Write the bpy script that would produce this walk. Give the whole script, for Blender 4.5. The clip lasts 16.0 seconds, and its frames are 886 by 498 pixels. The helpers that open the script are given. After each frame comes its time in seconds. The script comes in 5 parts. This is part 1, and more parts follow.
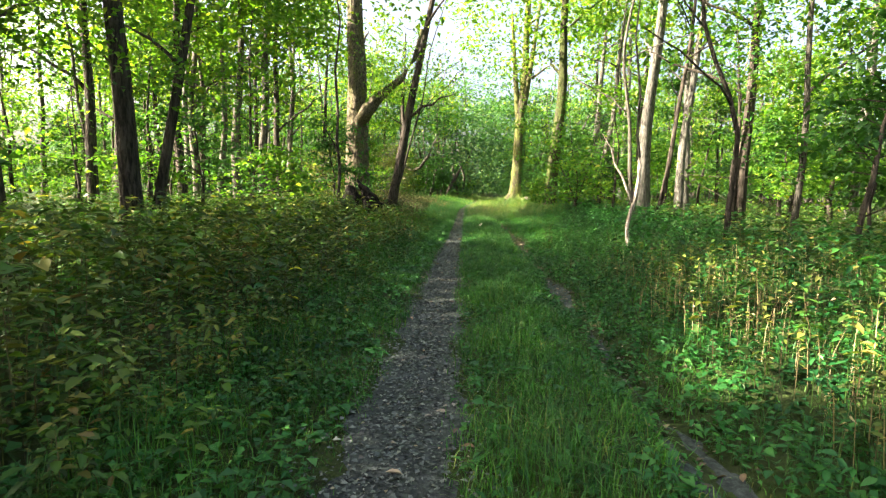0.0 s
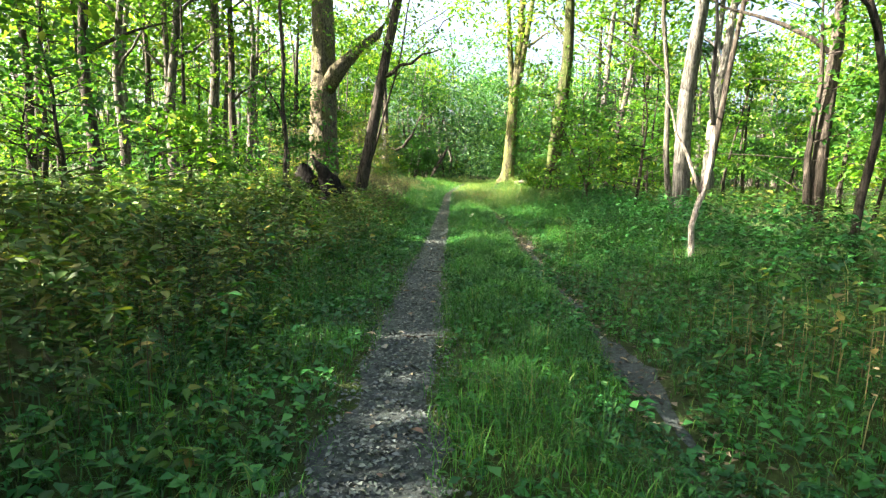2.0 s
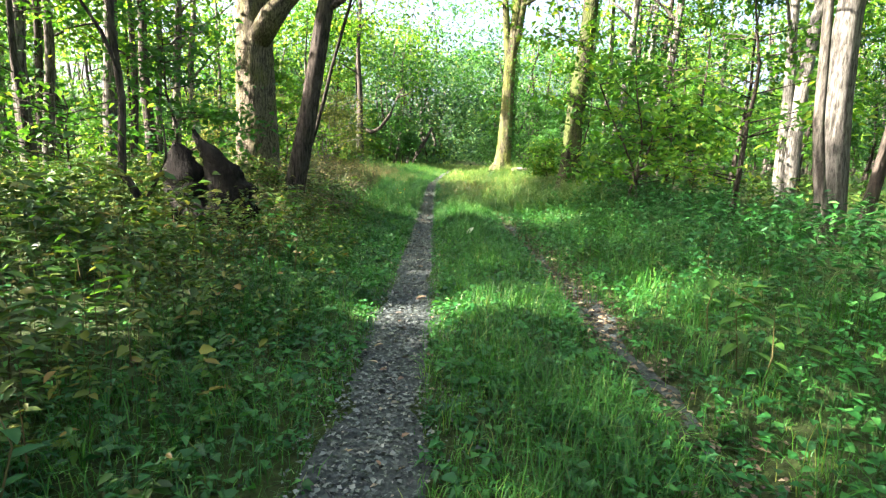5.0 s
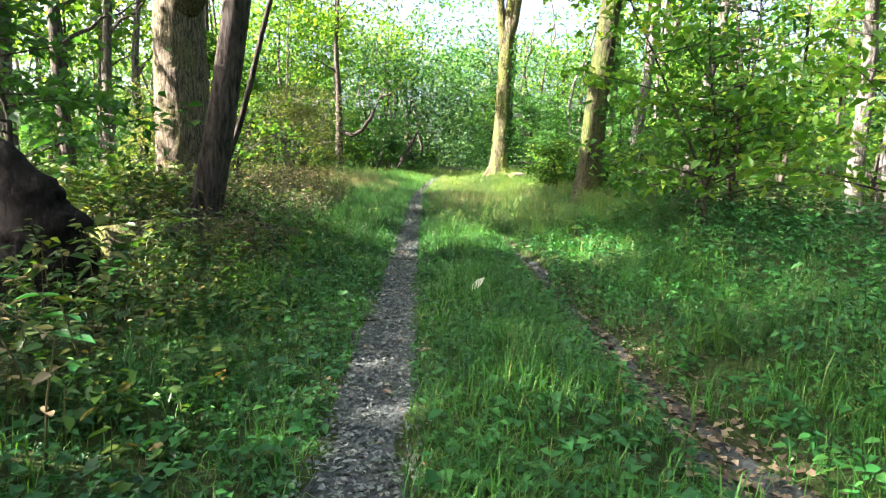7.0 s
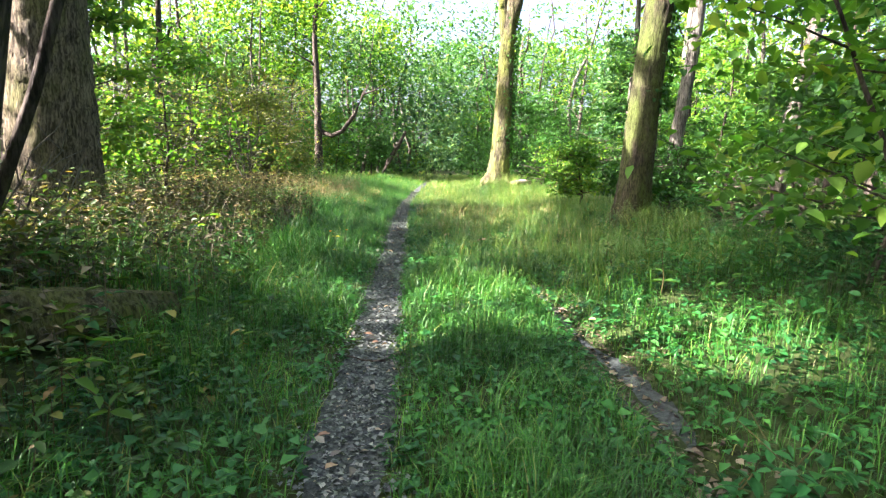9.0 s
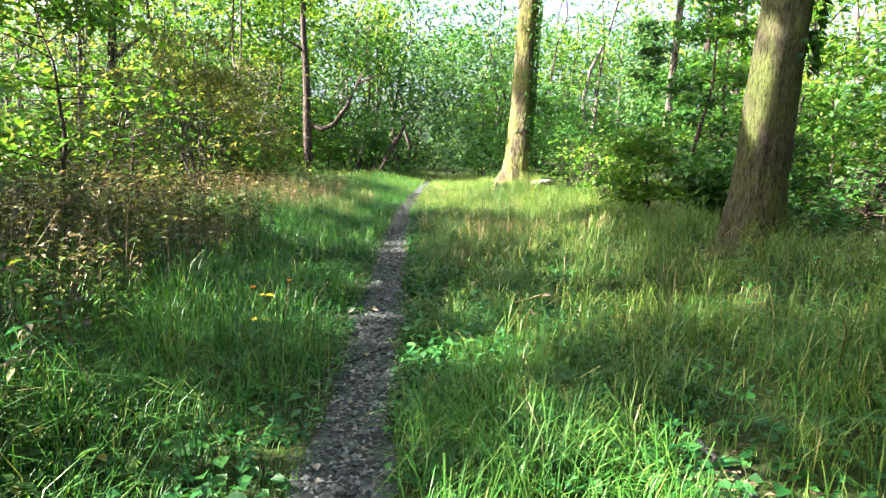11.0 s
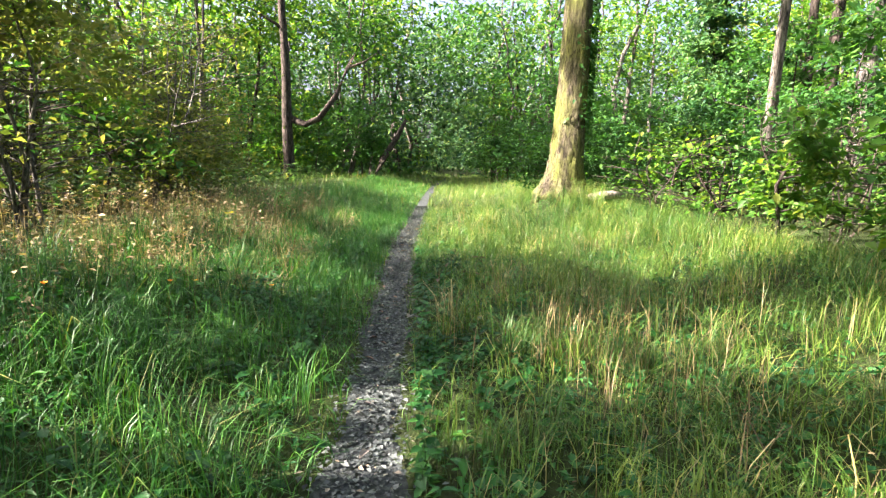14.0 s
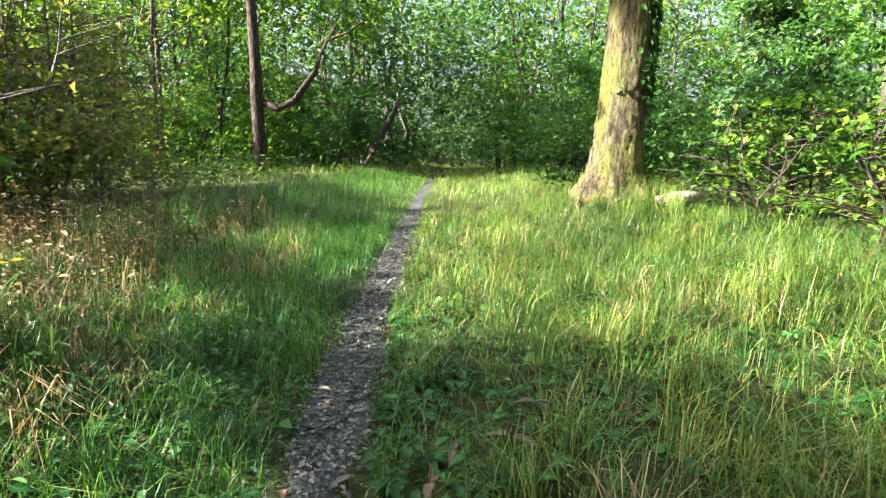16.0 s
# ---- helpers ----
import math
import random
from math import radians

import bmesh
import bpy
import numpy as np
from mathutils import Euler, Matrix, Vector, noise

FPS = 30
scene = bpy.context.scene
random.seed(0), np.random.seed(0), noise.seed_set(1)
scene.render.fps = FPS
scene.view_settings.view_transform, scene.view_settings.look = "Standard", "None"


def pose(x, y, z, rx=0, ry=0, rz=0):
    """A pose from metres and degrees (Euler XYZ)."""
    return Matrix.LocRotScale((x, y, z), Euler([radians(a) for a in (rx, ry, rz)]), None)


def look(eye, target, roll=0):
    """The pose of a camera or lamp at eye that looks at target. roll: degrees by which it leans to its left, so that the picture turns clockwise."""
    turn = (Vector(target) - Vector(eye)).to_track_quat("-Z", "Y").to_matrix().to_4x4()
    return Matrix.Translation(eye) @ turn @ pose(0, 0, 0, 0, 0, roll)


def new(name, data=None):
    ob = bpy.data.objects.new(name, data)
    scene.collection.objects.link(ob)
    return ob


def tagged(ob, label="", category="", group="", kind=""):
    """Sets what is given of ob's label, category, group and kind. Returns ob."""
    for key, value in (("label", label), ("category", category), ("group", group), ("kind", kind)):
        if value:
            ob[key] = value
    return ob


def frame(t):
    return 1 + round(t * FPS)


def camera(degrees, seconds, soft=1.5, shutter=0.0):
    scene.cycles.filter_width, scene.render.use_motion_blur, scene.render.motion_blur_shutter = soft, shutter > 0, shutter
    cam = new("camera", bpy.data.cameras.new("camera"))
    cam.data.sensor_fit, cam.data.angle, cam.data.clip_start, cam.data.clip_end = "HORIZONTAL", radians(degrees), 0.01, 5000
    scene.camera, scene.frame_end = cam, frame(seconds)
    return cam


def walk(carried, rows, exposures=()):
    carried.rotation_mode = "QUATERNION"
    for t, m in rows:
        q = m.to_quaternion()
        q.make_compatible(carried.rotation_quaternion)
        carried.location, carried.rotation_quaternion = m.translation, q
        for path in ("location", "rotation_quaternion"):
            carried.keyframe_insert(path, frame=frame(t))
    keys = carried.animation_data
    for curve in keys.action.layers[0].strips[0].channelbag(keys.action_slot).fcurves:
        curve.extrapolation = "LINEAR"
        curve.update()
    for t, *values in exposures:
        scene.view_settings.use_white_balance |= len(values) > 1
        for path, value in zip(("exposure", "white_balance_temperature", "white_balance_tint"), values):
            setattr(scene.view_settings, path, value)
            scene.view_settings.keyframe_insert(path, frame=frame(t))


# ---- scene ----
cam = camera(75.3, 16.0, 1.3)
PATH = [
    (0, (-0.013, 0.062, 1.493), (0.005, 2.05, 1.277), 1.0),
    (0.5, (0.018, 1.209, 1.437), (0.057, 3.195, 1.205), 1.5),
    (1, (0.037, 2.249, 1.429), (0.091, 4.233, 1.18), 1.7),
    (1.5, (0.168, 3.314, 1.417), (0.229, 5.295, 1.151), 1.6),
    (2, (0.18, 4.323, 1.456), (0.247, 6.302, 1.179), 1.7),
    (2.5, (0.237, 5.397, 1.495), (0.311, 7.374, 1.201), 1.7),
    (3, (0.253, 6.454, 1.57), (0.335, 8.428, 1.26), 2.0),
    (3.5, (0.311, 7.524, 1.566), (0.403, 9.495, 1.241), 1.8),
    (3.7, (0.332, 8.003, 1.557), (0.436, 9.973, 1.224), 2.0),
    (5.8, (0.524, 12.135, 1.409), (0.661, 14.104, 1.088), 1.3),
    (6, (0.546, 12.549, 1.439), (0.689, 14.518, 1.12), 1.3),
    (6.5, (0.57, 13.534, 1.4), (0.722, 15.504, 1.092), 1.3),
    (7, (0.662, 14.529, 1.398), (0.825, 16.499, 1.09), 1.1),
    (7.5, (0.712, 15.588, 1.357), (0.886, 17.558, 1.054), 1.3),
    (7.9, (0.787, 16.358, 1.365), (0.964, 18.327, 1.06), 1.3),
    (8, (0.8, 16.553, 1.355), (0.982, 18.522, 1.052), 1.2),
    (8.5, (0.819, 17.59, 1.392), (1.013, 19.558, 1.093), 1.4),
    (9, (0.871, 18.563, 1.409), (1.076, 20.531, 1.114), 1.5),
    (9.2, (0.898, 18.991, 1.405), (1.106, 20.957, 1.108), 1.4),
    (11.3, (1.072, 23.123, 1.354), (1.279, 25.089, 1.052), 1.6),
    (11.5, (1.09, 23.546, 1.399), (1.298, 25.513, 1.1), 1.6),
    (12, (1.112, 24.539, 1.416), (1.314, 26.507, 1.122), 1.7),
    (12.5, (1.199, 25.561, 1.421), (1.401, 27.529, 1.124), 1.6),
    (13, (1.222, 26.553, 1.43), (1.425, 28.52, 1.13), 1.6),
    (13.5, (1.266, 27.537, 1.416), (1.468, 29.504, 1.114), 1.5),
    (13.9, (1.274, 28.408, 1.448), (1.475, 30.375, 1.145), 1.0),
    (14, (1.275, 28.614, 1.443), (1.476, 30.58, 1.139), 1.4),
    (14.5, (1.352, 29.635, 1.456), (1.555, 31.601, 1.145), 1.2),
    (15, (1.475, 30.724, 1.486), (1.681, 32.688, 1.166), 1.0),
    (15.5, (1.594, 31.765, 1.449), (1.794, 33.727, 1.121), 0.8),
    (16, (1.703, 32.786, 1.455), (1.903, 34.746, 1.112), 0.7),
]
walk(cam, [(t, look(eye, target, roll)) for t, eye, target, roll in PATH],
     exposures=[(0, 3.5, 6900, 12), (1, 3.65, 6700, 11), (2.5, 3.8, 6400, 11), (6.5, 3.85, 6150, 22), (9, 3.85, 6050, 26), (11.5, 3.7, 6150, 26), (12.5, 3.65, 6250, 27), (14, 3.45, 6250, 28), (16, 3.35, 6250, 28)])


# ---- light ----
SUN_AZ, SUN_EL = radians(264.0), radians(34.0)   # compass angle from +y, clockwise
TO_SUN = np.array([math.sin(SUN_AZ) * math.cos(SUN_EL), math.cos(SUN_AZ) * math.cos(SUN_EL), math.sin(SUN_EL)])
world = bpy.data.worlds.new("world")
scene.world = world
world.use_nodes = True
wn = world.node_tree.nodes
sky = wn.new("ShaderNodeTexSky")
sky.sky_type = "NISHITA"
sky.sun_disc = False
sky.dust_density = 8.0
sky.air_density = 0.55
sky.ozone_density = 0.2
sky.sun_elevation = SUN_EL
sky.sun_rotation = SUN_AZ
wn["Background"].inputs["Strength"].default_value = 0.079
world.node_tree.links.new(sky.outputs[0], wn["Background"].inputs["Color"])
sun_data = bpy.data.lights.new("sun", "SUN")
sun_data.energy = 5.0
sun_data.angle = radians(0.6)
sun_data.color = (1.0, 0.9, 0.72)
sun = new("sun", sun_data)
sun.matrix_world = look((-40, -20, 40), tuple(np.array([-40, -20, 40]) - TO_SUN))

rng = np.random.default_rng(11)

# Gaps cut in the canopy so the sun reaches the ground (x, y, radius).
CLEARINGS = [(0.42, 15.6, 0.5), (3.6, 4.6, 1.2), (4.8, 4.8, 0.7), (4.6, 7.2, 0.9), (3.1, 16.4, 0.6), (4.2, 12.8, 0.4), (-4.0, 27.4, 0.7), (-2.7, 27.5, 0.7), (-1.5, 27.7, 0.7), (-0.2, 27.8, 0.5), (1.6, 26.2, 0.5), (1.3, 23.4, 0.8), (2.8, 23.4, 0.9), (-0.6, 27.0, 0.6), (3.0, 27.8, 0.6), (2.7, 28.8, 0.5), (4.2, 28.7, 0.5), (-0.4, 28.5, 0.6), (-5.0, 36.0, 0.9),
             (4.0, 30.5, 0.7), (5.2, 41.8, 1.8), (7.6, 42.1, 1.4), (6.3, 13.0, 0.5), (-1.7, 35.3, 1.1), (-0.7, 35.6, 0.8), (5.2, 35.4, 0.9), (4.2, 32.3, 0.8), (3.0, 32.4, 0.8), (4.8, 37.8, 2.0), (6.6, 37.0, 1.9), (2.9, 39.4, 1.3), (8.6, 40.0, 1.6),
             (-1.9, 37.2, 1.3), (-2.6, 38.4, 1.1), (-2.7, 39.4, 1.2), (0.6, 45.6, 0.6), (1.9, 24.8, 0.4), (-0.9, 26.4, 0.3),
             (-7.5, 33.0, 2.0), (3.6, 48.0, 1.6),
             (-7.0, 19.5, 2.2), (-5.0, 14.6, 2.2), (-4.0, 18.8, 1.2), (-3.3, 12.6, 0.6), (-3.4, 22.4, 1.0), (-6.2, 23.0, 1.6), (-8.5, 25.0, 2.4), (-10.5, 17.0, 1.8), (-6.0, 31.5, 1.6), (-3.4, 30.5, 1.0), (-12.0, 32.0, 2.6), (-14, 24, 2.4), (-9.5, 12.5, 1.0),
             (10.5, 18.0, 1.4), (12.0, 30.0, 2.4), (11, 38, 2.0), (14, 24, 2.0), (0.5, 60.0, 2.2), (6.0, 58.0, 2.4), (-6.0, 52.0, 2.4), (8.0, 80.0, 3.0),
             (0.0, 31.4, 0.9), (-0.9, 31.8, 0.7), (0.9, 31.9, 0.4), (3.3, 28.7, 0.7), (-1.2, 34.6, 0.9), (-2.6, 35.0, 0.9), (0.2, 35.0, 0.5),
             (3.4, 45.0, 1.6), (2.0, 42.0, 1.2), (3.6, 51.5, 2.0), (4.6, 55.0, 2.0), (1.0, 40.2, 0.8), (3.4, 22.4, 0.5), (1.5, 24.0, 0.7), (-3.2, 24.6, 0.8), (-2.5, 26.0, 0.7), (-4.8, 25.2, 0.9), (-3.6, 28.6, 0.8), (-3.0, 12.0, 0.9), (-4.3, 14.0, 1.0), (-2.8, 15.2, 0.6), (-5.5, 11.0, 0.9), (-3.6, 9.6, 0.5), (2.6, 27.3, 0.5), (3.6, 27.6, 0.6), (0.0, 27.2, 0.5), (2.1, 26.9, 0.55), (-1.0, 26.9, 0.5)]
# Leaf-free shafts to light trunks, foliage and a log: (x, y, height, radius).
SUN_SHAFTS = [(-4.4, 27.4, 1.0, 0.55), (-4.4, 27.4, 2.6, 0.5), (-4.4, 27.4, 4.4, 0.45), (5.3, 29.1, 1.9, 0.32), (4.2, 12.8, 0.7, 0.3), (4.3, 12.8, 1.4, 0.3), (4.0, 12.8, 2.0, 0.3), (5.2, 42.1, 0.8, 0.9), (5.3, 42.1, 2.6, 0.4), (-2.3, 21.2, 0.6, 0.4), (7.6, 21.5, 2.6, 1.1), (9.2, 24.5, 3.2, 1.5), (9.5, 17.5, 3.0, 1.4), (11.5, 21.0, 4.0, 1.8), (-7.0, 24.0, 4.0, 1.2), (-8.0, 31.0, 4.2, 2.0), (-6.4, 34.0, 3.4, 1.5), (-10.0, 20.0, 4.5, 1.9), (-8.0, 16.0, 3.5, 1.1), (-5.6, 30.2, 2.4, 1.2), (-7.5, 38.5, 4.0, 1.6), (-5.4, 35.8, 3.0, 1.3), (-3.2, 36.3, 3.2, 1.0)]


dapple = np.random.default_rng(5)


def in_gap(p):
    """True for places in the sun's way to a clearing or a lit spot."""
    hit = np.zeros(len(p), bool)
    for x, y, z, r in [(x, y, 0.3, r) for x, y, r in CLEARINGS] + SUN_SHAFTS:
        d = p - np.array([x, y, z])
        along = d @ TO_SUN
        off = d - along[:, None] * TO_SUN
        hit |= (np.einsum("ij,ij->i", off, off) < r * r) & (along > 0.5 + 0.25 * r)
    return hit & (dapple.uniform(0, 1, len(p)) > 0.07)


# ---- materials ----
def nodes_of(name):
    m = bpy.data.materials.new(name)
    m.use_nodes = True
    nt = m.node_tree
    return m, nt, nt.nodes, nt.links, nt.nodes["Principled BSDF"]


def ramp(nt, source, stops):
    r = nt.nodes.new("ShaderNodeValToRGB")
    el = r.color_ramp.elements
    while len(el) < len(stops):
        el.new(0.5)
    for e, (at, c) in zip(el, stops):
        e.position, e.color = at, (*c, 1)
    nt.links.new(source, r.inputs[0])
    return r.outputs[0]


def noise_tex(nt, scale, detail=4, stretch=None, rough=0.6):
    co = nt.nodes.new("ShaderNodeTexCoord").outputs["Object"]
    if stretch:
        mp = nt.nodes.new("ShaderNodeMapping")
        mp.inputs["Scale"].default_value = stretch
        nt.links.new(co, mp.inputs[0])
        co = mp.outputs[0]
    n = nt.nodes.new("ShaderNodeTexNoise")
    n.inputs["Scale"].default_value, n.inputs["Detail"].default_value, n.inputs["Roughness"].default_value = scale, detail, rough
    nt.links.new(co, n.inputs["Vector"])
    return n.outputs["Fac"]


def mix_col(nt, fac, a, b, kind="MIX"):
    m = nt.nodes.new("ShaderNodeMix")
    m.data_type, m.blend_type = "RGBA", kind
    for value, socket in ((fac, m.inputs[0]), (a, m.inputs[6]), (b, m.inputs[7])):
        if isinstance(value, (int, float)):
            socket.default_value = value
        elif isinstance(value, tuple):
            socket.default_value = (*value, 1)
        else:
            nt.links.new(value, socket)
    return m.outputs[2]


def bump(nt, bsdf, height, strength, dist):
    b = nt.nodes.new("ShaderNodeBump")
    b.inputs["Strength"].default_value, b.inputs["Distance"].default_value = strength, dist
    nt.links.new(height, b.inputs["Height"])
    nt.links.new(b.outputs[0], bsdf.inputs["Normal"])


def leaf_mat(name, stops, glow=0.5, rough=0.5, spec=0.26, patch=0.35, drift_scale=0.35, low=(0.62, 0.68, 0.62), high=(1.2, 1.15, 0.9)):
    """A thin leaf: part of the light passes through. Colour varies leaf by leaf and in broad drifts."""
    m, nt, nd, ln, p = nodes_of(name)
    geo = nd.new("ShaderNodeNewGeometry").outputs["Random Per Island"]
    col = ramp(nt, geo, stops)
    drift = ramp(nt, noise_tex(nt, drift_scale, 3), [(0.36, low), (0.64, high)])
    col = mix_col(nt, patch * 2 if patch < 0.5 else 1.0, col, drift, "MULTIPLY")
    ln.new(col, p.inputs["Base Color"])
    p.inputs["Roughness"].default_value = rough
    p.inputs["Specular IOR Level"].default_value = spec
    tr = nd.new("ShaderNodeBsdfTranslucent")
    ln.new(mix_col(nt, 1.0, col, (1.2, 1.25, 0.5), "MULTIPLY"), tr.inputs[0])
    mx = nd.new("ShaderNodeMixShader")
    mx.inputs[0].default_value = glow
    ln.new(p.outputs[0], mx.inputs[1])
    ln.new(tr.outputs[0], mx.inputs[2])
    ln.new(mx.outputs[0], nd["Material Output"].inputs["Surface"])
    return m


def bark_mat(name, dark, light, moss=None, scale=1.0, moss_at=0.5):
    m, nt, nd, ln, p = nodes_of(name)
    ridge = noise_tex(nt, 13 * scale, 7, (1, 1, 0.16), 0.7)
    col = ramp(nt, ridge, [(0.4, dark), (0.58, light)])
    blot = noise_tex(nt, 1.3, 4)
    col = mix_col(nt, 0.6, col, ramp(nt, blot, [(0.3, (0.65, 0.65, 0.65)), (0.7, (1.25, 1.22, 1.15))]), "MULTIPLY")
    if moss:
        mask = ramp(nt, noise_tex(nt, 2.6, 5, (1, 1, 0.4)), [(moss_at - 0.1, (0, 0, 0)), (moss_at + 0.12, (1, 1, 1))])
        col = mix_col(nt, mask, col, moss)
    crack = noise_tex(nt, 21 * scale, 6, (1, 1, 0.22), 0.65)
    col = mix_col(nt, 0.85, col, ramp(nt, crack, [(0.4, (0.3, 0.29, 0.27)), (0.53, (1.08, 1.06, 1.04))]), "MULTIPLY")
    ln.new(col, p.inputs["Base Color"])
    p.inputs["Roughness"].default_value = 0.9
    p.inputs["Specular IOR Level"].default_value = 0.15
    bump(nt, p, ridge, 1.0, 0.06)
    return m


def soil_mat(name, stops, scale, bump_d):
    m, nt, nd, ln, p = nodes_of(name)
    fine = noise_tex(nt, scale, 8, None, 0.7)
    col = ramp(nt, fine, stops)
    col = mix_col(nt, 0.8, col, ramp(nt, noise_tex(nt, 0.8, 4), [(0.3, (0.6, 0.62, 0.6)), (0.7, (1.25, 1.2, 1.1))]), "MULTIPLY")
    ln.new(col, p.inputs["Base Color"])
    p.inputs["Roughness"].default_value = 0.92
    p.inputs["Specular IOR Level"].default_value = 0.2
    bump(nt, p, fine, 1.0, bump_d)
    return m


M_GROUND = soil_mat("forest_floor_soil", [(0.3, (0.012, 0.014, 0.005)), (0.45, (0.022, 0.036, 0.008)), (0.6, (0.035, 0.06, 0.012)), (0.75, (0.06, 0.055, 0.025))], 14, 0.05)
M_PATH = soil_mat("trodden_soil", [(0.3, (0.014, 0.018, 0.018)), (0.5, (0.042, 0.052, 0.053)), (0.72, (0.095, 0.115, 0.115))], 26, 0.02)
M_LITTER = leaf_mat("fallen_leaf_litter", [(0.0, (0.018, 0.023, 0.024)), (0.45, (0.055, 0.068, 0.07)), (0.85, (0.115, 0.137, 0.138)), (0.96, (0.17, 0.19, 0.185)), (1.0, (0.2, 0.16, 0.11))], 0.05, 0.6, 0.25, 0.2)
M_RUTLEAF = leaf_mat("brown_leaf_litter", [(0.0, (0.03, 0.022, 0.016)), (0.5, (0.09, 0.065, 0.045)), (0.85, (0.17, 0.13, 0.09)), (1.0, (0.3, 0.25, 0.18))], 0.08, 0.6, 0.25, 0.2)
M_GRASS = leaf_mat("green_grass", [(0.0, (0.01, 0.066, 0.009)), (0.5, (0.027, 0.135, 0.016)), (0.9, (0.07, 0.21, 0.028)), (1.0, (0.18, 0.19, 0.06))], 0.28, 0.48, 0.3, patch=0.5, drift_scale=1.1, low=(0.55, 0.65, 0.65), high=(1.35, 1.2, 0.95))
M_MEADOW = leaf_mat("meadow_grass", [(0.0, (0.036, 0.105, 0.014)), (0.5, (0.075, 0.168, 0.024)), (0.85, (0.135, 0.22, 0.042)), (0.95, (0.22, 0.22, 0.08)), (1.0, (0.36, 0.29, 0.16))], 0.28, 0.42, 0.35, patch=0.5, drift_scale=1.0, low=(0.5, 0.68, 0.65), high=(1.4, 1.2, 1.0))
M_STRAW = leaf_mat("dry_stalk", [(0.0, (0.09, 0.068, 0.042)), (0.5, (0.22, 0.17, 0.1)), (1.0, (0.4, 0.33, 0.21))], 0.2, 0.7, 0.2)
M_HERB = leaf_mat("herb_leaf", [(0.0, (0.014, 0.055, 0.009)), (0.45, (0.032, 0.1, 0.014)), (0.85, (0.07, 0.155, 0.022)), (0.95, (0.15, 0.17, 0.03)), (1.0, (0.15, 0.1, 0.03))], 0.3, patch=0.5, drift_scale=0.7, low=(0.5, 0.6, 0.65), high=(1.4, 1.25, 1.0))
M_LOWHERB = leaf_mat("low_herb_leaf", [(0.0, (0.009, 0.068, 0.016)), (0.6, (0.018, 0.112, 0.024)), (1.0, (0.045, 0.165, 0.034))], 0.28, 0.48, 0.28, patch=0.5, drift_scale=0.9, low=(0.5, 0.62, 0.75), high=(1.35, 1.25, 1.0))
M_BROWNING = leaf_mat("browning_weed_leaf", [(0.0, (0.022, 0.055, 0.011)), (0.45, (0.046, 0.095, 0.018)), (0.78, (0.09, 0.135, 0.026)), (0.95, (0.15, 0.155, 0.04)), (1.0, (0.12, 0.08, 0.03))], 0.28, patch=0.5, drift_scale=0.7, low=(0.5, 0.65, 0.65), high=(1.4, 1.2, 1.0))
M_GREENSTEM = leaf_mat("green_herb_stem", [(0.0, (0.02, 0.055, 0.012)), (1.0, (0.05, 0.1, 0.02))], 0.1, 0.6)
M_DEADLEAF = leaf_mat("dead_weed_leaf", [(0.0, (0.03, 0.028, 0.018)), (0.6, (0.08, 0.072, 0.046)), (1.0, (0.17, 0.15, 0.095))], 0.1, 0.7, 0.2)
M_STEM = leaf_mat("herb_stem", [(0.0, (0.0455, 0.0312, 0.0182)), (0.5, (0.091, 0.065, 0.0286)), (1.0, (0.065, 0.111, 0.0195))], 0.1, 0.7)
M_CANOPY = leaf_mat("canopy_leaf", [(0.0, (0.048, 0.14, 0.014)), (0.5, (0.08, 0.19, 0.02)), (0.85, (0.13, 0.235, 0.028)), (1.0, (0.21, 0.27, 0.04))], 0.55, patch=0.5, drift_scale=0.5, low=(0.45, 0.58, 0.7), high=(1.45, 1.25, 1.0))
M_UNDER = leaf_mat("sapling_leaf", [(0.0, (0.04, 0.14, 0.014)), (0.5, (0.075, 0.19, 0.022)), (0.85, (0.12, 0.24, 0.03)), (1.0, (0.22, 0.275, 0.045))], 0.55, patch=0.5, drift_scale=0.5, low=(0.45, 0.58, 0.7), high=(1.45, 1.25, 1.0))
# Dark leaf for ivy and dark shrubs; also shade put into colour on bushes.
M_DARKLEAF = leaf_mat("dark_and_shaded_leaf", [(0.0, (0.02, 0.088, 0.018)), (0.6, (0.037, 0.128, 0.025)), (1.0, (0.066, 0.17, 0.032))], 0.45, patch=0.5, drift_scale=0.6, low=(0.55, 0.62, 0.7), high=(1.4, 1.25, 1.0))
# Blue-green leaf whose colour carries the haze of the far wood.
M_FARLEAF = leaf_mat("hazy_blue_green_leaf", [(0.0, (0.02, 0.075, 0.034)), (0.6, (0.045, 0.13, 0.05)), (0.9, (0.085, 0.18, 0.062)), (1.0, (0.15, 0.21, 0.08))], 0.45, patch=0.5, drift_scale=0.4, low=(0.4, 0.55, 0.75), high=(1.7, 1.35, 1.1))
M_PALELEAF = leaf_mat("shrub_leaf", [(0.0, (0.06, 0.1, 0.022)), (0.5, (0.11, 0.145, 0.036)), (0.85, (0.175, 0.19, 0.058)), (1.0, (0.24, 0.2, 0.09))], 0.45)
M_YELLOW = leaf_mat("yellow_leaf", [(0.0, (0.4, 0.36, 0.02)), (1.0, (0.55, 0.5, 0.04))], 0.4)
M_ORANGE = leaf_mat("orange_petal", [(0.0, (0.6, 0.18, 0.01)), (1.0, (0.7, 0.3, 0.02))], 0.3)
M_BARK = bark_mat("grey_brown_bark", (0.036, 0.033, 0.028), (0.13, 0.124, 0.107))
M_DARKBARK = bark_mat("dark_bark", (0.02, 0.017, 0.014), (0.07, 0.06, 0.05))
